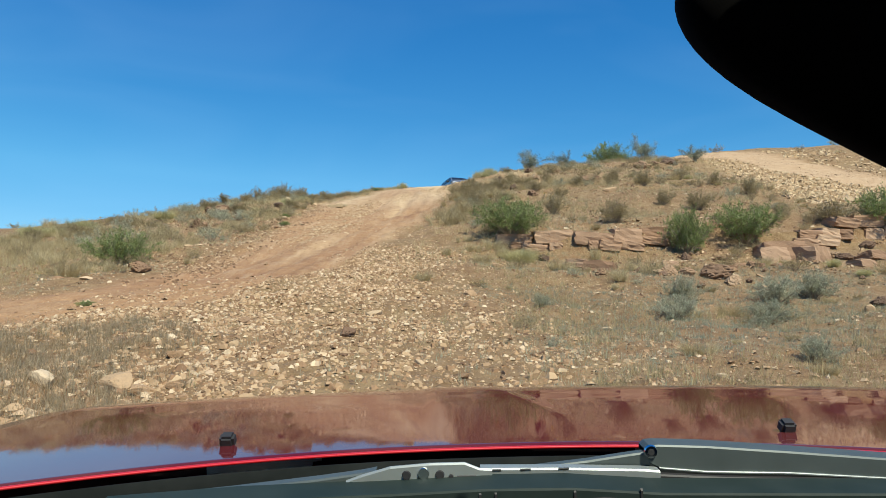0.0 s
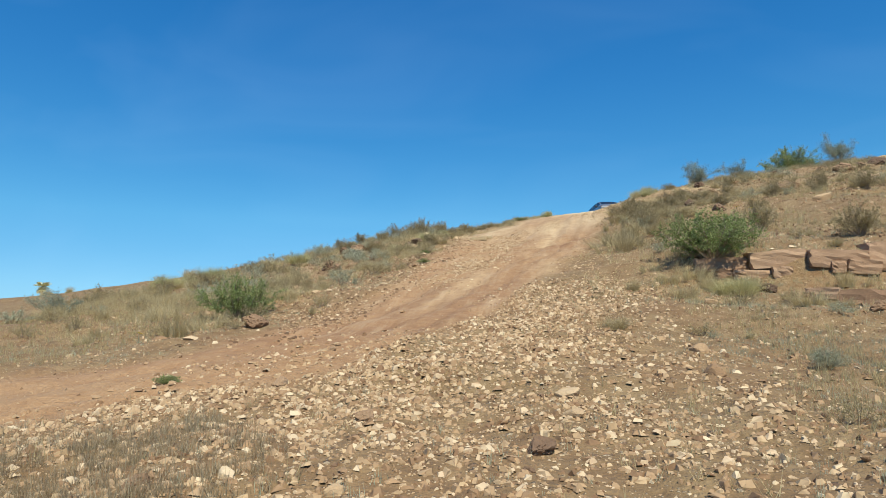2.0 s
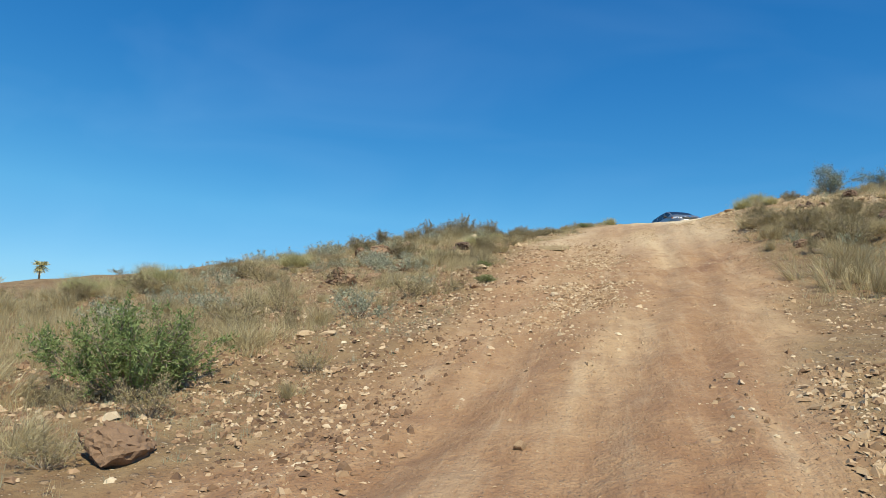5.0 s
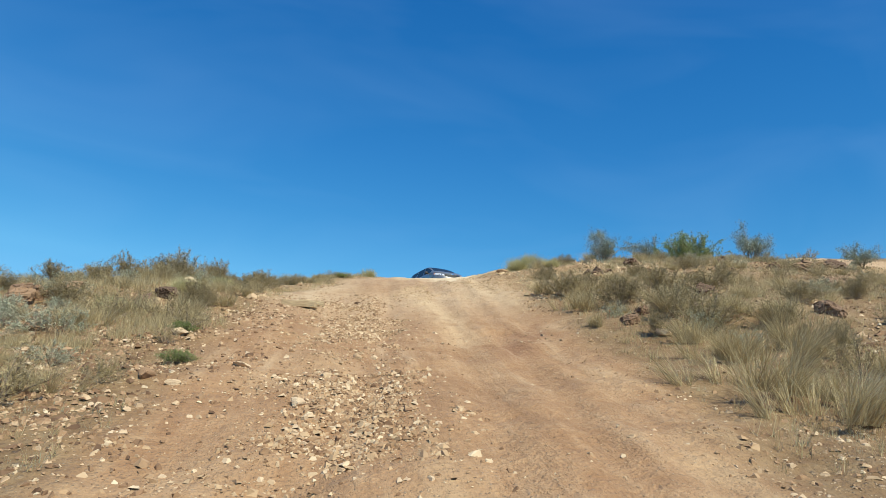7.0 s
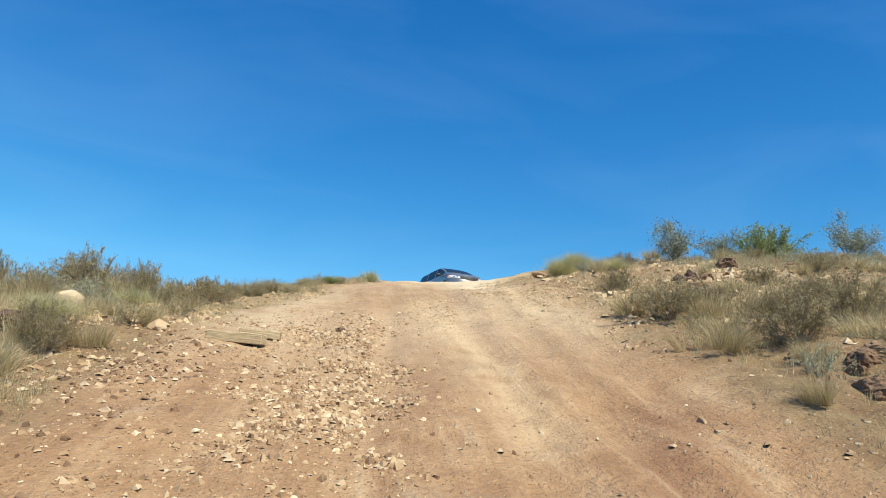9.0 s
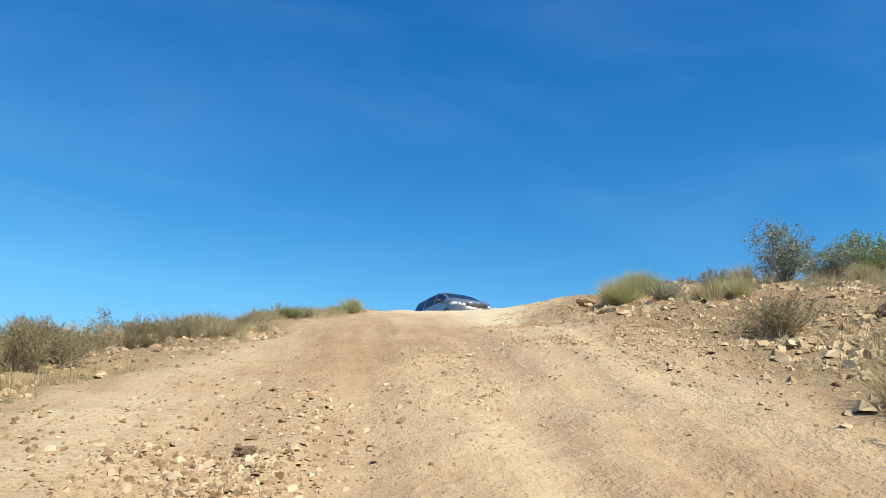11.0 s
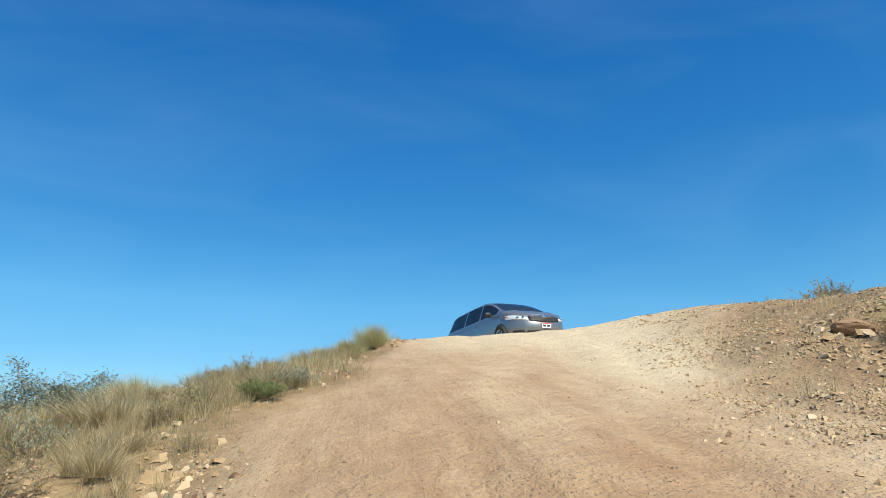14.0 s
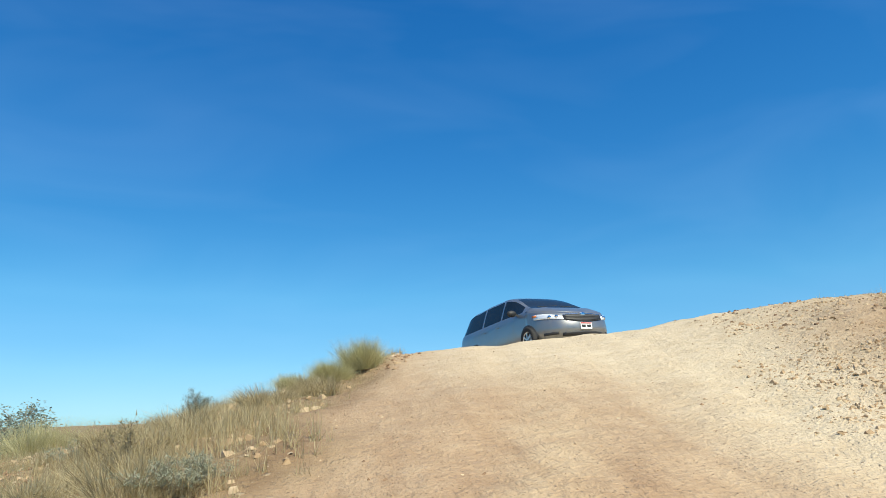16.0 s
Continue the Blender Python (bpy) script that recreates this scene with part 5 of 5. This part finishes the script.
def build_van(m):
    van = new("minivan")
    ys = sorted([-2.56, -2.53, -2.48, -2.4, -2.3, -2.2, -2.08, -1.9, -1.6, -1.3, -1.08, -1.0, -.7, -.35, .0, .08, .16, .4, .56, .7, .85, 1.0, 1.15, 1.3, 1.42, 1.5])
    def bulge(y, z):
        """The tail slopes and the bumpers swell out below the belt."""
        low = 1 - float(smooth(.75, 1.5, z))
        return y + (.5 * (y + 1.7) * low if y < -1.7 else 0)

    rings = [[Vector((x, bulge(y, z), z)) for x, z in van_ring(y)] for y in ys]
    top = len(rings[0]) - 1
    body, shield, roof_panel = [], [], []
    panes = {"front": [], "sliding": [], "quarter": []}
    for i in range(len(ys) - 1):
        mid = (ys[i] + ys[i + 1]) / 2
        for k in range(top):
            quad = (rings[i][k], rings[i][k + 1], rings[i + 1][k + 1], rings[i + 1][k])
            bucket = body
            if 7 <= k <= 8 and -2.2 < mid < 1.3:
                if .16 < mid:
                    bucket = panes["front"]
                elif -1.0 < mid < .08:
                    bucket = panes["sliding"]
                elif -2.2 < mid < -1.08:
                    bucket = panes["quarter"]
            elif k >= 10 and .5 < mid < 1.5:
                bucket = shield
            elif k >= 10 and mid <= .5 and mid > -2.3:
                bucket = roof_panel
            bucket.append(quad)

    def from_quads(name, quads, material, sides, label=""):
        bm = bmesh.new()
        for s in sides:
            for q4 in quads:
                vs = [bm.verts.new((p.x * s, p.y, p.z)) for p in q4]
                f = bm.faces.new(vs if s > 0 else vs[::-1])
                f.smooth = True
        bmesh.ops.remove_doubles(bm, verts=bm.verts[:], dist=1e-4)
        bmesh.ops.recalc_face_normals(bm, faces=bm.faces[:])
        return part(name, bm, material, van, label)

    from_quads("body", body, M_SILVER, (1, -1))
    # fascia wrapped round the front, and the bonnet above it
    def brow(c):
        """Height of the bonnet's front edge, c across from -1 to 1."""
        return .875 + .15 * abs(c) ** 2.2

    turns = [math.pi * k / 40 for k in range(41)]
    sill = ((.27, .29, .36, .47, .7, .9, 1.06), (.84, .87, .97, 1.0, 1.0, .985, .965))
    rows = []
    for a in turns:
        c, rise = math.cos(a), math.sin(a)
        across, ahead = math.copysign(abs(c) ** (2 / 2.6), c), rise ** (2 / 2.2)
        rows.append([])
        for z in np.linspace(.27, brow(across), 14):
            wide = .985 * float(np.interp(z, *sill))
            rows[-1].append(Vector((wide * across, 1.5 + (van_front(0, z) - 1.5) * ahead, z)))
    grid_part("front_fascia", rows, M_SILVER, van, thick=.003)
    back = [Vector((x, 1.5, z)) for x, z in van_ring(1.5)][6:]
    contour = [p.x for p in back][::-1], [p.z for p in back][::-1]
    bonnet = []
    for row in rows:
        front = row[-1]
        x = front.x * .95
        rear = Vector((x, 1.49, float(np.interp(abs(x), *contour)) - .004))
        bonnet.append([])
        for v in np.linspace(0, 1, 12):
            p = rear.lerp(front, v)
            p.z += .055 * math.sin(math.pi * v ** .85) * (1 - (abs(x) / .96) ** 3) + (.012 * math.exp(-((abs(p.x) - .55) / .06) ** 2) * math.sin(math.pi * v))
            bonnet[-1].append(p)
    grid_part("hood", bonnet, M_SILVER, van, thick=.003)
    from_quads("roof", roof_panel, M_SILVER, (1, -1))
    from_quads("windshield", shield, M_TINT, (1, -1), "dark tinted windshield")
    for s in (1, -1):
        for key in panes:
            from_quads("side_window", panes[key], M_TINT, (s,), "dark tinted side window")
        # pillar trims, handles, mirror, wheels
        for y in (-.16, -.98 + .02):
            bm = bmesh.new()
            bmesh.ops.create_cube(bm, size=1)
            bmesh.ops.scale(bm, vec=(.025, .17, .03), verts=bm.verts)
            bmesh.ops.bevel(bm, geom=bm.edges[:], offset=.008, segments=2, affect="EDGES")
            bmesh.ops.translate(bm, vec=(s * .99, y + .12, .93), verts=bm.verts)
            part("door_handle", bm, M_SILVER, van)
        bm = bmesh.new()
        bmesh.ops.create_uvsphere(bm, u_segments=16, v_segments=10, radius=1)
        bmesh.ops.scale(bm, vec=(.13, .075, .085), verts=bm.verts)
        bmesh.ops.translate(bm, vec=(s * 1.08, 1.02, 1.1), verts=bm.verts)
        for f in bm.faces:
            f.smooth = True
        mirror = part("wing_mirror", bm, M_TRIM, van, "dark wing mirror housing")
        bm = bmesh.new()
        bmesh.ops.create_cube(bm, size=1)
        bmesh.ops.scale(bm, vec=(.14, .05, .04), verts=bm.verts)
        bmesh.ops.translate(bm, vec=(s * .97, 1.04, 1.06), verts=bm.verts)
        part("mirror_stalk", bm, M_TRIM, mirror)
        for y in (1.58, -1.45):
            rows = []
            for j in range(13):
                a = math.pi * (j / 12)
                rows.append([Vector((s * (van_half(y + r * math.cos(a)) + .006), y + r * math.cos(a), max(.27, .335 + r * math.sin(a)))) for r in (.02, .2, .38)])
            grid_part("wheel_arch", rows, M_TRIM, van, flip=s > 0, thick=.004)
            wheel(van, s * .93, y, .335, s)
        # headlamp: a swept lens round the front corner
        rows = []
        for j in range(11):
            u = j / 10
            x = .46 + .485 * u
            lo, hi = .695 + .085 * u, .765 + .215 * u - .075 * u * u
            rows.append([Vector((s * x * 1.008, van_front(x, z) + .012, z)) for z in np.linspace(lo, hi, 5)])
        lamp = grid_part("headlight", rows, M_LENS, van, flip=s < 0, thick=.01)
        tagged(lamp, "clear swept-back headlight lens")
        for x, rr in ((.62, .045), (.74, .05)):
            bm = bmesh.new()
            bmesh.ops.create_uvsphere(bm, u_segments=12, v_segments=8, radius=rr)
            bmesh.ops.translate(bm, vec=(s * x, van_front(x, .79) - .012, .79), verts=bm.verts)
            part("lamp_bowl", bm, M_CHROME, lamp)
        rows = [[Vector((s * x * 1.012, van_front(x, z) + .016, z)) for z in (.84, .89)] for x in (.915, .935, .955)]
        grid_part("turn_signal", rows, M_AMBER, lamp, flip=s < 0, thick=.008)
        rows = [[Vector((s * x, van_front(x, z) + .008, z)) for z in (.365, .40, .435 - .03 * (x - .56))] for x in np.linspace(.62, .86, 6)]
        grid_part("fog_lamp_recess", rows, M_TRIM, van, flip=s < 0, thick=.008)
    # grille, bars, emblem, lower intake, plate
    rows = [[Vector((x, van_front(x, z) + .010, z)) for z in np.linspace(.645 + .06 * (abs(x) / .5) ** 2, .835 - .025 * (abs(x) / .5), 7)] for x in np.linspace(-.5, .5, 15)]
    grille = grid_part("grille", rows, M_TRIM, van, flip=True, thick=.01)
    for z in (.70, .735, .77):
        rows = [[Vector((x, van_front(x, z) + .018, z + dz)) for dz in (-.006, .006)] for x in np.linspace(-.46, .46, 11)]
        grid_part("grille_bar", rows, M_TRIM, grille, flip=True, thick=.01)
    rows = [[Vector((x, van_front(x, .84) + .014 - dz * .5, .846 - .022 * (abs(x) / .5) + dz)) for dz in (-.011, .011)] for x in np.linspace(-.5, .5, 13)]
    grid_part("grille_trim", rows, M_CHROME, grille, flip=True, thick=.012)
    bm = bmesh.new()
    bmesh.ops.create_uvsphere(bm, u_segments=16, v_segments=8, radius=1)
    bmesh.ops.scale(bm, vec=(.075, .02, .05), verts=bm.verts)
    bmesh.ops.translate(bm, vec=(0, van_front(0, .83) + .02, .83), verts=bm.verts)
    part("emblem", bm, M_CHROME, van, "oval chrome emblem")
    rows = [[Vector((x, van_front(x, z) + .008, z)) for z in np.linspace(.325, .425 - .03 * (abs(x) / .55) ** 2, 4)] for x in np.linspace(-.55, .55, 13)]
    grid_part("lower_intake", rows, M_TRIM, van, flip=True, thick=.01)
    bm = bmesh.new()
    bmesh.ops.create_cube(bm, size=1)
    bmesh.ops.scale(bm, vec=(.305, .012, .153), verts=bm.verts)
    bmesh.ops.translate(bm, vec=(0, van_front(0, .545) + .014, .545), verts=bm.verts)
    plate = part("number_plate", bm, M_PLATE, van, "white number plate with a red band")
    for x, z, w, h, mt in ((0, .603, .28, .026, M_PLATE_RED), (-.07, .535, .1, .055, M_TRIM), (.07, .535, .1, .055, M_TRIM)):
        bm = bmesh.new()
        bmesh.ops.create_cube(bm, size=1)
        bmesh.ops.scale(bm, vec=(w, .004, h), verts=bm.verts)
        bmesh.ops.translate(bm, vec=(x, van_front(0, .545) + .022, z), verts=bm.verts)
        part("plate_bar", bm, mt, plate)
    for x in (-.32, .3):
        bm = bmesh.new()
        bmesh.ops.create_cube(bm, size=1)
        bmesh.ops.scale(bm, vec=(.55, .015, .012), verts=bm.verts)
        bmesh.ops.rotate(bm, cent=(0, 0, 0), matrix=Matrix.Rotation(.06 if x > 0 else -.03, 3, "Y"), verts=bm.verts)
        bmesh.ops.translate(bm, vec=(x, 1.44, 1.225), verts=bm.verts)
        part("wiper", bm, M_TRIM, van)
    van.matrix_world = m
    return tagged(van, "silver-grey minivan parked on the crest of the track", "van")


build_van(pose(PAD[0] * UNIT, PAD[1] * UNIT, PAD[2] * UNIT, 2.7, 0.5, 195.5))


# ---- dark red car at the foot of the slope, nose uphill ----


def box_part(name, parent, material, size, at, turn=(0, 0, 0), bevel=0.006, label=""):
    bm = bmesh.new()
    bmesh.ops.create_cube(bm, size=1)
    bmesh.ops.scale(bm, vec=size, verts=bm.verts)
    bmesh.ops.bevel(bm, geom=bm.edges[:], offset=min(bevel, min(size) * .3), segments=2, affect="EDGES")
    bmesh.ops.transform(bm, matrix=pose(*at, *turn), verts=bm.verts)
    return part(name, bm, material, parent, label)


def bar(name, parent, material, y, deep, stations, label=""):
    """A pressed bar seen edge on: stations of x, top and bottom, its near face at y, its depth away from the eye."""
    rows = []
    for x, top, low in stations:
        lip = min(.002, (top - low) * .25)
        rows.append([Vector((x, y + dy, z)) for dy, z in ((deep, top), (lip, top), (0, top - lip), (0, low + lip), (lip, low), (deep, low), (deep, top))])
    ob = grid_part(name, rows, material, parent, smooth_it=False, flip=True)
    return tagged(ob, label) if label else ob


def disc(name, parent, material, at, radius, label=""):
    bm = bmesh.new()
    bmesh.ops.create_cone(bm, cap_ends=True, segments=20, radius1=radius, radius2=radius * .85, depth=.003)
    bmesh.ops.transform(bm, matrix=pose(*at, 90, 0, 0), verts=bm.verts)
    return part(name, bm, material, parent, label)


M_ARM = plain("grey_wiper_paint", (0.075, 0.092, 0.092), 0.45, 0.3)
M_PANEL = plain("grey_green_paint", (0.016, 0.026, 0.024), 0.6)
M_COWL = plain("dull_black_cowl", (0.006, 0.008, 0.008), 0.9)
for dull in (M_PANEL, M_COWL):
    dull.node_tree.nodes["Principled BSDF"].inputs["Specular IOR Level"].default_value = 0.15
q = Mat("black_mirror_shell", 1.0)
q.color(q.ramp(q.noise(30, 3), [(0.3, (0.001, 0.001, 0.001)), (0.7, (0.003, 0.003, 0.003))]))
M_MIRROR = q.m
M_MIRROR.node_tree.nodes["Principled BSDF"].inputs["Specular IOR Level"].default_value = 0.1
HOOD_Z = [(.6, -.246), (.92, -.2757), (1.2, -.301), (1.45, -.3235), (1.6, -.339), (1.75, -.37), (1.95, -.455), (2.02, -.52)]
CAR_MID = .09  # the car's middle, right of the eye


def hood_point(u, y):
    """A place on the bonnet or wing: u across from the car's middle, y ahead of the eye."""
    z = curve_at(HOOD_Z, y) - .012 * (u / .74) ** 2
    left, right = -.115 - .04 * (y - 1.1), .155 - .2 * (y - 1.07)
    rise = .005 * float(smooth(left - .012, left + .012, u) * (1 - smooth(right - .03, right + .012, u)) * smooth(1.0, 1.7, y))
    return Vector((CAR_MID + u, y, z + rise))


def build_car(m):
    car = new("red_car")

    def rear(u):
        return .925 - .21 * (abs(u) / .8) ** 2.2

    us = sorted(set(np.round(np.concatenate([np.linspace(-1.0, 1.0, 45), np.linspace(-.18, .24, 36)]), 4)))
    rows = []
    for u in us:
        front = 2.0 - .16 * (u / .76) ** 2
        rows.append([])
        for v in np.linspace(0, 1, 44):
            y = rear(u) + (front - rear(u)) * v
            p = hood_point(u, y)
            p.x = CAR_MID + u * (1 if abs(u) < .5 else (1 - .10 * max(0, (y - 1.3) / .7) ** 2 * (abs(u) - .5) / .5))
            rows[-1].append(p)
    tagged(grid_part("hood", rows, M_RED, car, thick=-.004), "glossy dark red bonnet")
    # lip in a brighter red than the bonnet, sunlight painted into its colour
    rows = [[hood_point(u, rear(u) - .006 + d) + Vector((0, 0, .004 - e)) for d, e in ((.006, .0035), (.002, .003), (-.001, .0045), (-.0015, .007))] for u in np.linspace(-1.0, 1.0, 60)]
    grid_part("hood_lip", rows, paint("sunlit_red_edge", (.5, .015, .02), .1, .2, 1.0, 0), car, thick=.003)
    for s in (-1, 1):
        rows = []
        for y in np.linspace(-2.3, 1.98, 40):
            top = -.30 if y < .7 else curve_at(HOOD_Z, y) - .024
            w = 1.04 - .10 * max(0, (y - 1.3) / .7) ** 2 - .10 * max(0, (-1.6 - y) / .7) ** 2
            rows.append([Vector((CAR_MID + s * x, y, z)) for x, z in ((w - .036, top), (w - .02, top - .006), (w - .006, top - .03), (w, top - .2), (w, -.9), (w - .03, -1.25), (w - .16, -1.33))])
        grid_part("side_panel", rows, M_RED, car, flip=s < 0)
        box_part("washer_nozzle", car, M_TRIM, (.022, .02, .02), (CAR_MID + s * .42, 1.0, hood_point(s * .42, 1.0).z + .008), (20, 0, 0), .004, "black washer nozzle")
        for y in (1.25, -1.45):
            rows = []
            for j in range(13):
                a = math.pi * j / 12
                rows.append([Vector((CAR_MID + s * 1.046, y + r * math.cos(a), max(-1.3, -1.22 + r * math.sin(a)))) for r in (.02, .2, .43)])
            grid_part("wheel_arch", rows, M_TRIM, car, flip=s > 0, thick=.004)
            hub = wheel(car, CAR_MID + s * .97, y, .385, s)
            hub.location.z = -1.6
        # cabin frame
        sweep = [Vector((CAR_MID + s * x, y, z)) for x, y, z in ((.74, .72, -.29), (.7, .45, -.06), (.62, .12, .2), (.6, -.6, .26), (.6, -1.3, .22), (.66, -1.9, -.02), (.7, -2.2, -.3))]
        rows = [[p + Vector(d) for d in ((0, 0, 0), (s * .05, 0, 0), (s * .05, 0, .05), (0, 0, .05), (0, 0, 0))] for p in sweep]
        grid_part("roof_pillar", rows, M_RED, car, smooth_it=False)
        rows = [[Vector((CAR_MID + s * x, y, z)) for x, z in ((1.0, -.3), (.9, -.1), (.7, .2))] for y in np.linspace(-.2, -1.85, 8)]
        grid_part("side_window", rows, M_TINT, car, thick=.004)
        box_part("headlight", car, M_LENS, (.32, .10, .13), (CAR_MID + s * .62, 1.93, -.58), (0, 0, -s * 18), .03)
    # roof out of view, its front edge drawn forward to shade the mirror
    rows = [[Vector((CAR_MID + x, y, .25 + .03 * (1 - (x / .62) ** 2) - .06 * ((y + .6) / .9) ** 2)) for x in np.linspace(-.62, .62, 9)] for y in np.linspace(.33, -1.5, 13)]
    grid_part("roof", rows, M_RED, car, thick=.02)
    rows = [[Vector((CAR_MID + x, 2.0 - .16 * (x / .8) ** 2 + dy, z)) for dy, z in ((0, -.5), (.05, -.66), (.08, -.9), (.05, -1.15), (-.02, -1.33))] for x in np.linspace(-1.0, 1.0, 17)]
    grid_part("front_bumper", rows, M_RED, car, thick=.01)
    box_part("grille", car, M_TRIM, (.8, .03, .14), (CAR_MID, 2.045, -.6), (0, 0, 0), .01)
    box_part("tail_panel", car, M_RED, (1.9, .12, .95), (CAR_MID, -2.3, -.8), (0, 0, 0), .04)
    box_part("floor_pan", car, M_TRIM, (1.8, 4.0, .06), (CAR_MID, -.2, -1.3), (0, 0, 0), .01)
    # scuttle below the windscreen, with the wiper gear
    rows = [[Vector((CAR_MID + u, rear(u) - d, -.325 - .02 * (d > .1) + .01 * (d > .2))) for d in (-.02, .06, .12, .2, .3)] for u in np.linspace(-.8, .8, 24)]
    grid_part("scuttle", rows, M_COWL, car, thick=.01)
    # added dark sheet, standing in for the shaded gap below the bonnet's lip
    rows = [[Vector((CAR_MID + u, rear(u) - .025, hood_point(u, rear(u)).z - dz)) for dz in (.008, .05, .12)] for u in np.linspace(-.98, .98, 30)]
    grid_part("cowl_wall", rows, M_COWL, car, thick=.004)
    panel = bar("scuttle_panel", car, M_PANEL, .73, .05, ((-.40, -.28, -.33), (-.248, -.272, -.33), (-.059, -.268, -.33), (.041, -.265, -.33), (.136, -.266, -.33), (.236, -.274, -.335), (.60, -.284, -.34)), "grey-green painted scuttle panel")
    for x in (.033, .05, .137, .21):
        bar("panel_seam", panel, M_TRIM, .7285, .003, ((x, -.268, -.33), (x + .0025, -.268, -.33)))
    bar("hose", panel, M_TRIM, .726, .004, ((.07, -.30, -.304), (.11, -.281, -.285), (.17, -.276, -.28), (.23, -.283, -.287)))
    arm = bar("wiper_arm", car, M_ARM, .80, .03, ((.238, -.248, -.254), (.243, -.243, -.265), (.253, -.242, -.27), (.311, -.245, -.276), (.412, -.254, -.28), (.526, -.265, -.289), (.60, -.272, -.295)), "broad grey wiper arm")
    bar("arm_edge", arm, M_GREY, .797, .003, ((.253, -.268, -.270), (.311, -.274, -.2765), (.412, -.278, -.2805), (.526, -.287, -.2895), (.60, -.293, -.2955)))
    bar("wiper_blade", arm, M_TRIM, .79, .01, ((.249, -.274, -.281), (.339, -.28, -.291), (.519, -.288, -.305)), "black rubber wiper blade")
    bar("arm_web", arm, M_ARM, .803, .012, ((.106, -.266, -.268), (.168, -.26, -.271), (.222, -.253, -.272), (.243, -.251, -.274)))
    disc("wiper_pivot", arm, M_CHROME, (.243, .797, -.249), .0085, "round steel wiper pivot nut")
    disc("pivot_socket", arm, M_TRIM, (.243, .7965, -.249), .0045)
    link = bar("wiper_linkage", car, M_GREY, .785, .015, ((.038, -.26, -.277), (.138, -.262, -.28), (.231, -.266, -.284), (.25, -.268, -.287)), "pale grey pressed-steel wiper linkage")
    for x in (.05, .085, .13):
        bar("slot", link, M_TRIM, .784, .002, ((x, -.2615, -.2635), (x + .012, -.2615, -.2635)))
    arm = bar("wiper_arm", car, M_ARM, .78, .016, ((-.40, -.288, -.298), (-.261, -.277, -.288), (-.155, -.267, -.282), (-.102, -.261, -.279), (-.085, -.258, -.279)), "long grey wiper arm")
    plate = bar("bracket_plate", arm, M_GREY, .776, .004, ((-.12, -.268, -.280), (-.102, -.262, -.2785), (-.068, -.253, -.278), (-.022, -.25, -.277), (.019, -.25, -.276), (.036, -.257, -.275), (.051, -.258, -.275)), "pale metal bracket plate with round holes")
    for x, z, r, mat in ((-.049, -.2625, .0055, M_TRIM), (-.029, -.261, .0075, M_CHROME), (-.01, -.263, .0055, M_TRIM), (.003, -.2655, .003, M_TRIM)):
        disc("plate_hole", plate, mat, (x, .775, z), r)
    bar("maker_bar", plate, M_TRIM, .775, .002, ((.010, -.2645, -.2675), (.032, -.2645, -.2675)))
    for x in (-.05, -.025):
        box_part("clip", plate, M_GREY, (.016, .006, .005), (x, .777, -.281), (0, 0, 0), .001)
    # rear-view mirror
    bm = bmesh.new()
    bmesh.ops.create_uvsphere(bm, u_segments=40, v_segments=24, radius=1)
    for v in bm.verts:
        v.co = Vector([math.copysign(abs(c) ** .643, c) for c in v.co])
    bmesh.ops.scale(bm, vec=(.1435, .03, .0625), verts=bm.verts)
    bmesh.ops.transform(bm, matrix=pose(.283, .40, .1094, 0, 30.2, -6), verts=bm.verts)
    for f in bm.faces:
        f.smooth = True
    part("rear_view_mirror", bm, M_MIRROR, car, "black rear-view mirror housing")
    box_part("mirror_stem", car, M_TRIM, (.025, .03, .13), (.22, .40, .22), (0, 0, 0), .01)
    dash = [[Vector((CAR_MID + x, y, z)) for x in np.linspace(-.68, .68, 9)] for y, z in ((.62, -.345), (.4, -.33), (.25, -.34), (.2, -.42), (.2, -.8))]
    grid_part("dashboard", dash, M_COWL, car, thick=.01)
    car.matrix_world = m
    return tagged(car, "dark red car with a glossy bonnet on rubble", "car")


t0, eye0, target0, roll0 = PATH[0]
eye0, target0 = Vector(eye0) * UNIT, Vector(target0) * UNIT
# the car leans a little more than the eye does
build_car(look(eye0, target0, roll0) @ Matrix.Rotation(radians(1.4), 4, "Z") @ Matrix.Rotation(radians(-90), 4, "X") @ Matrix.Scale(.86, 4))
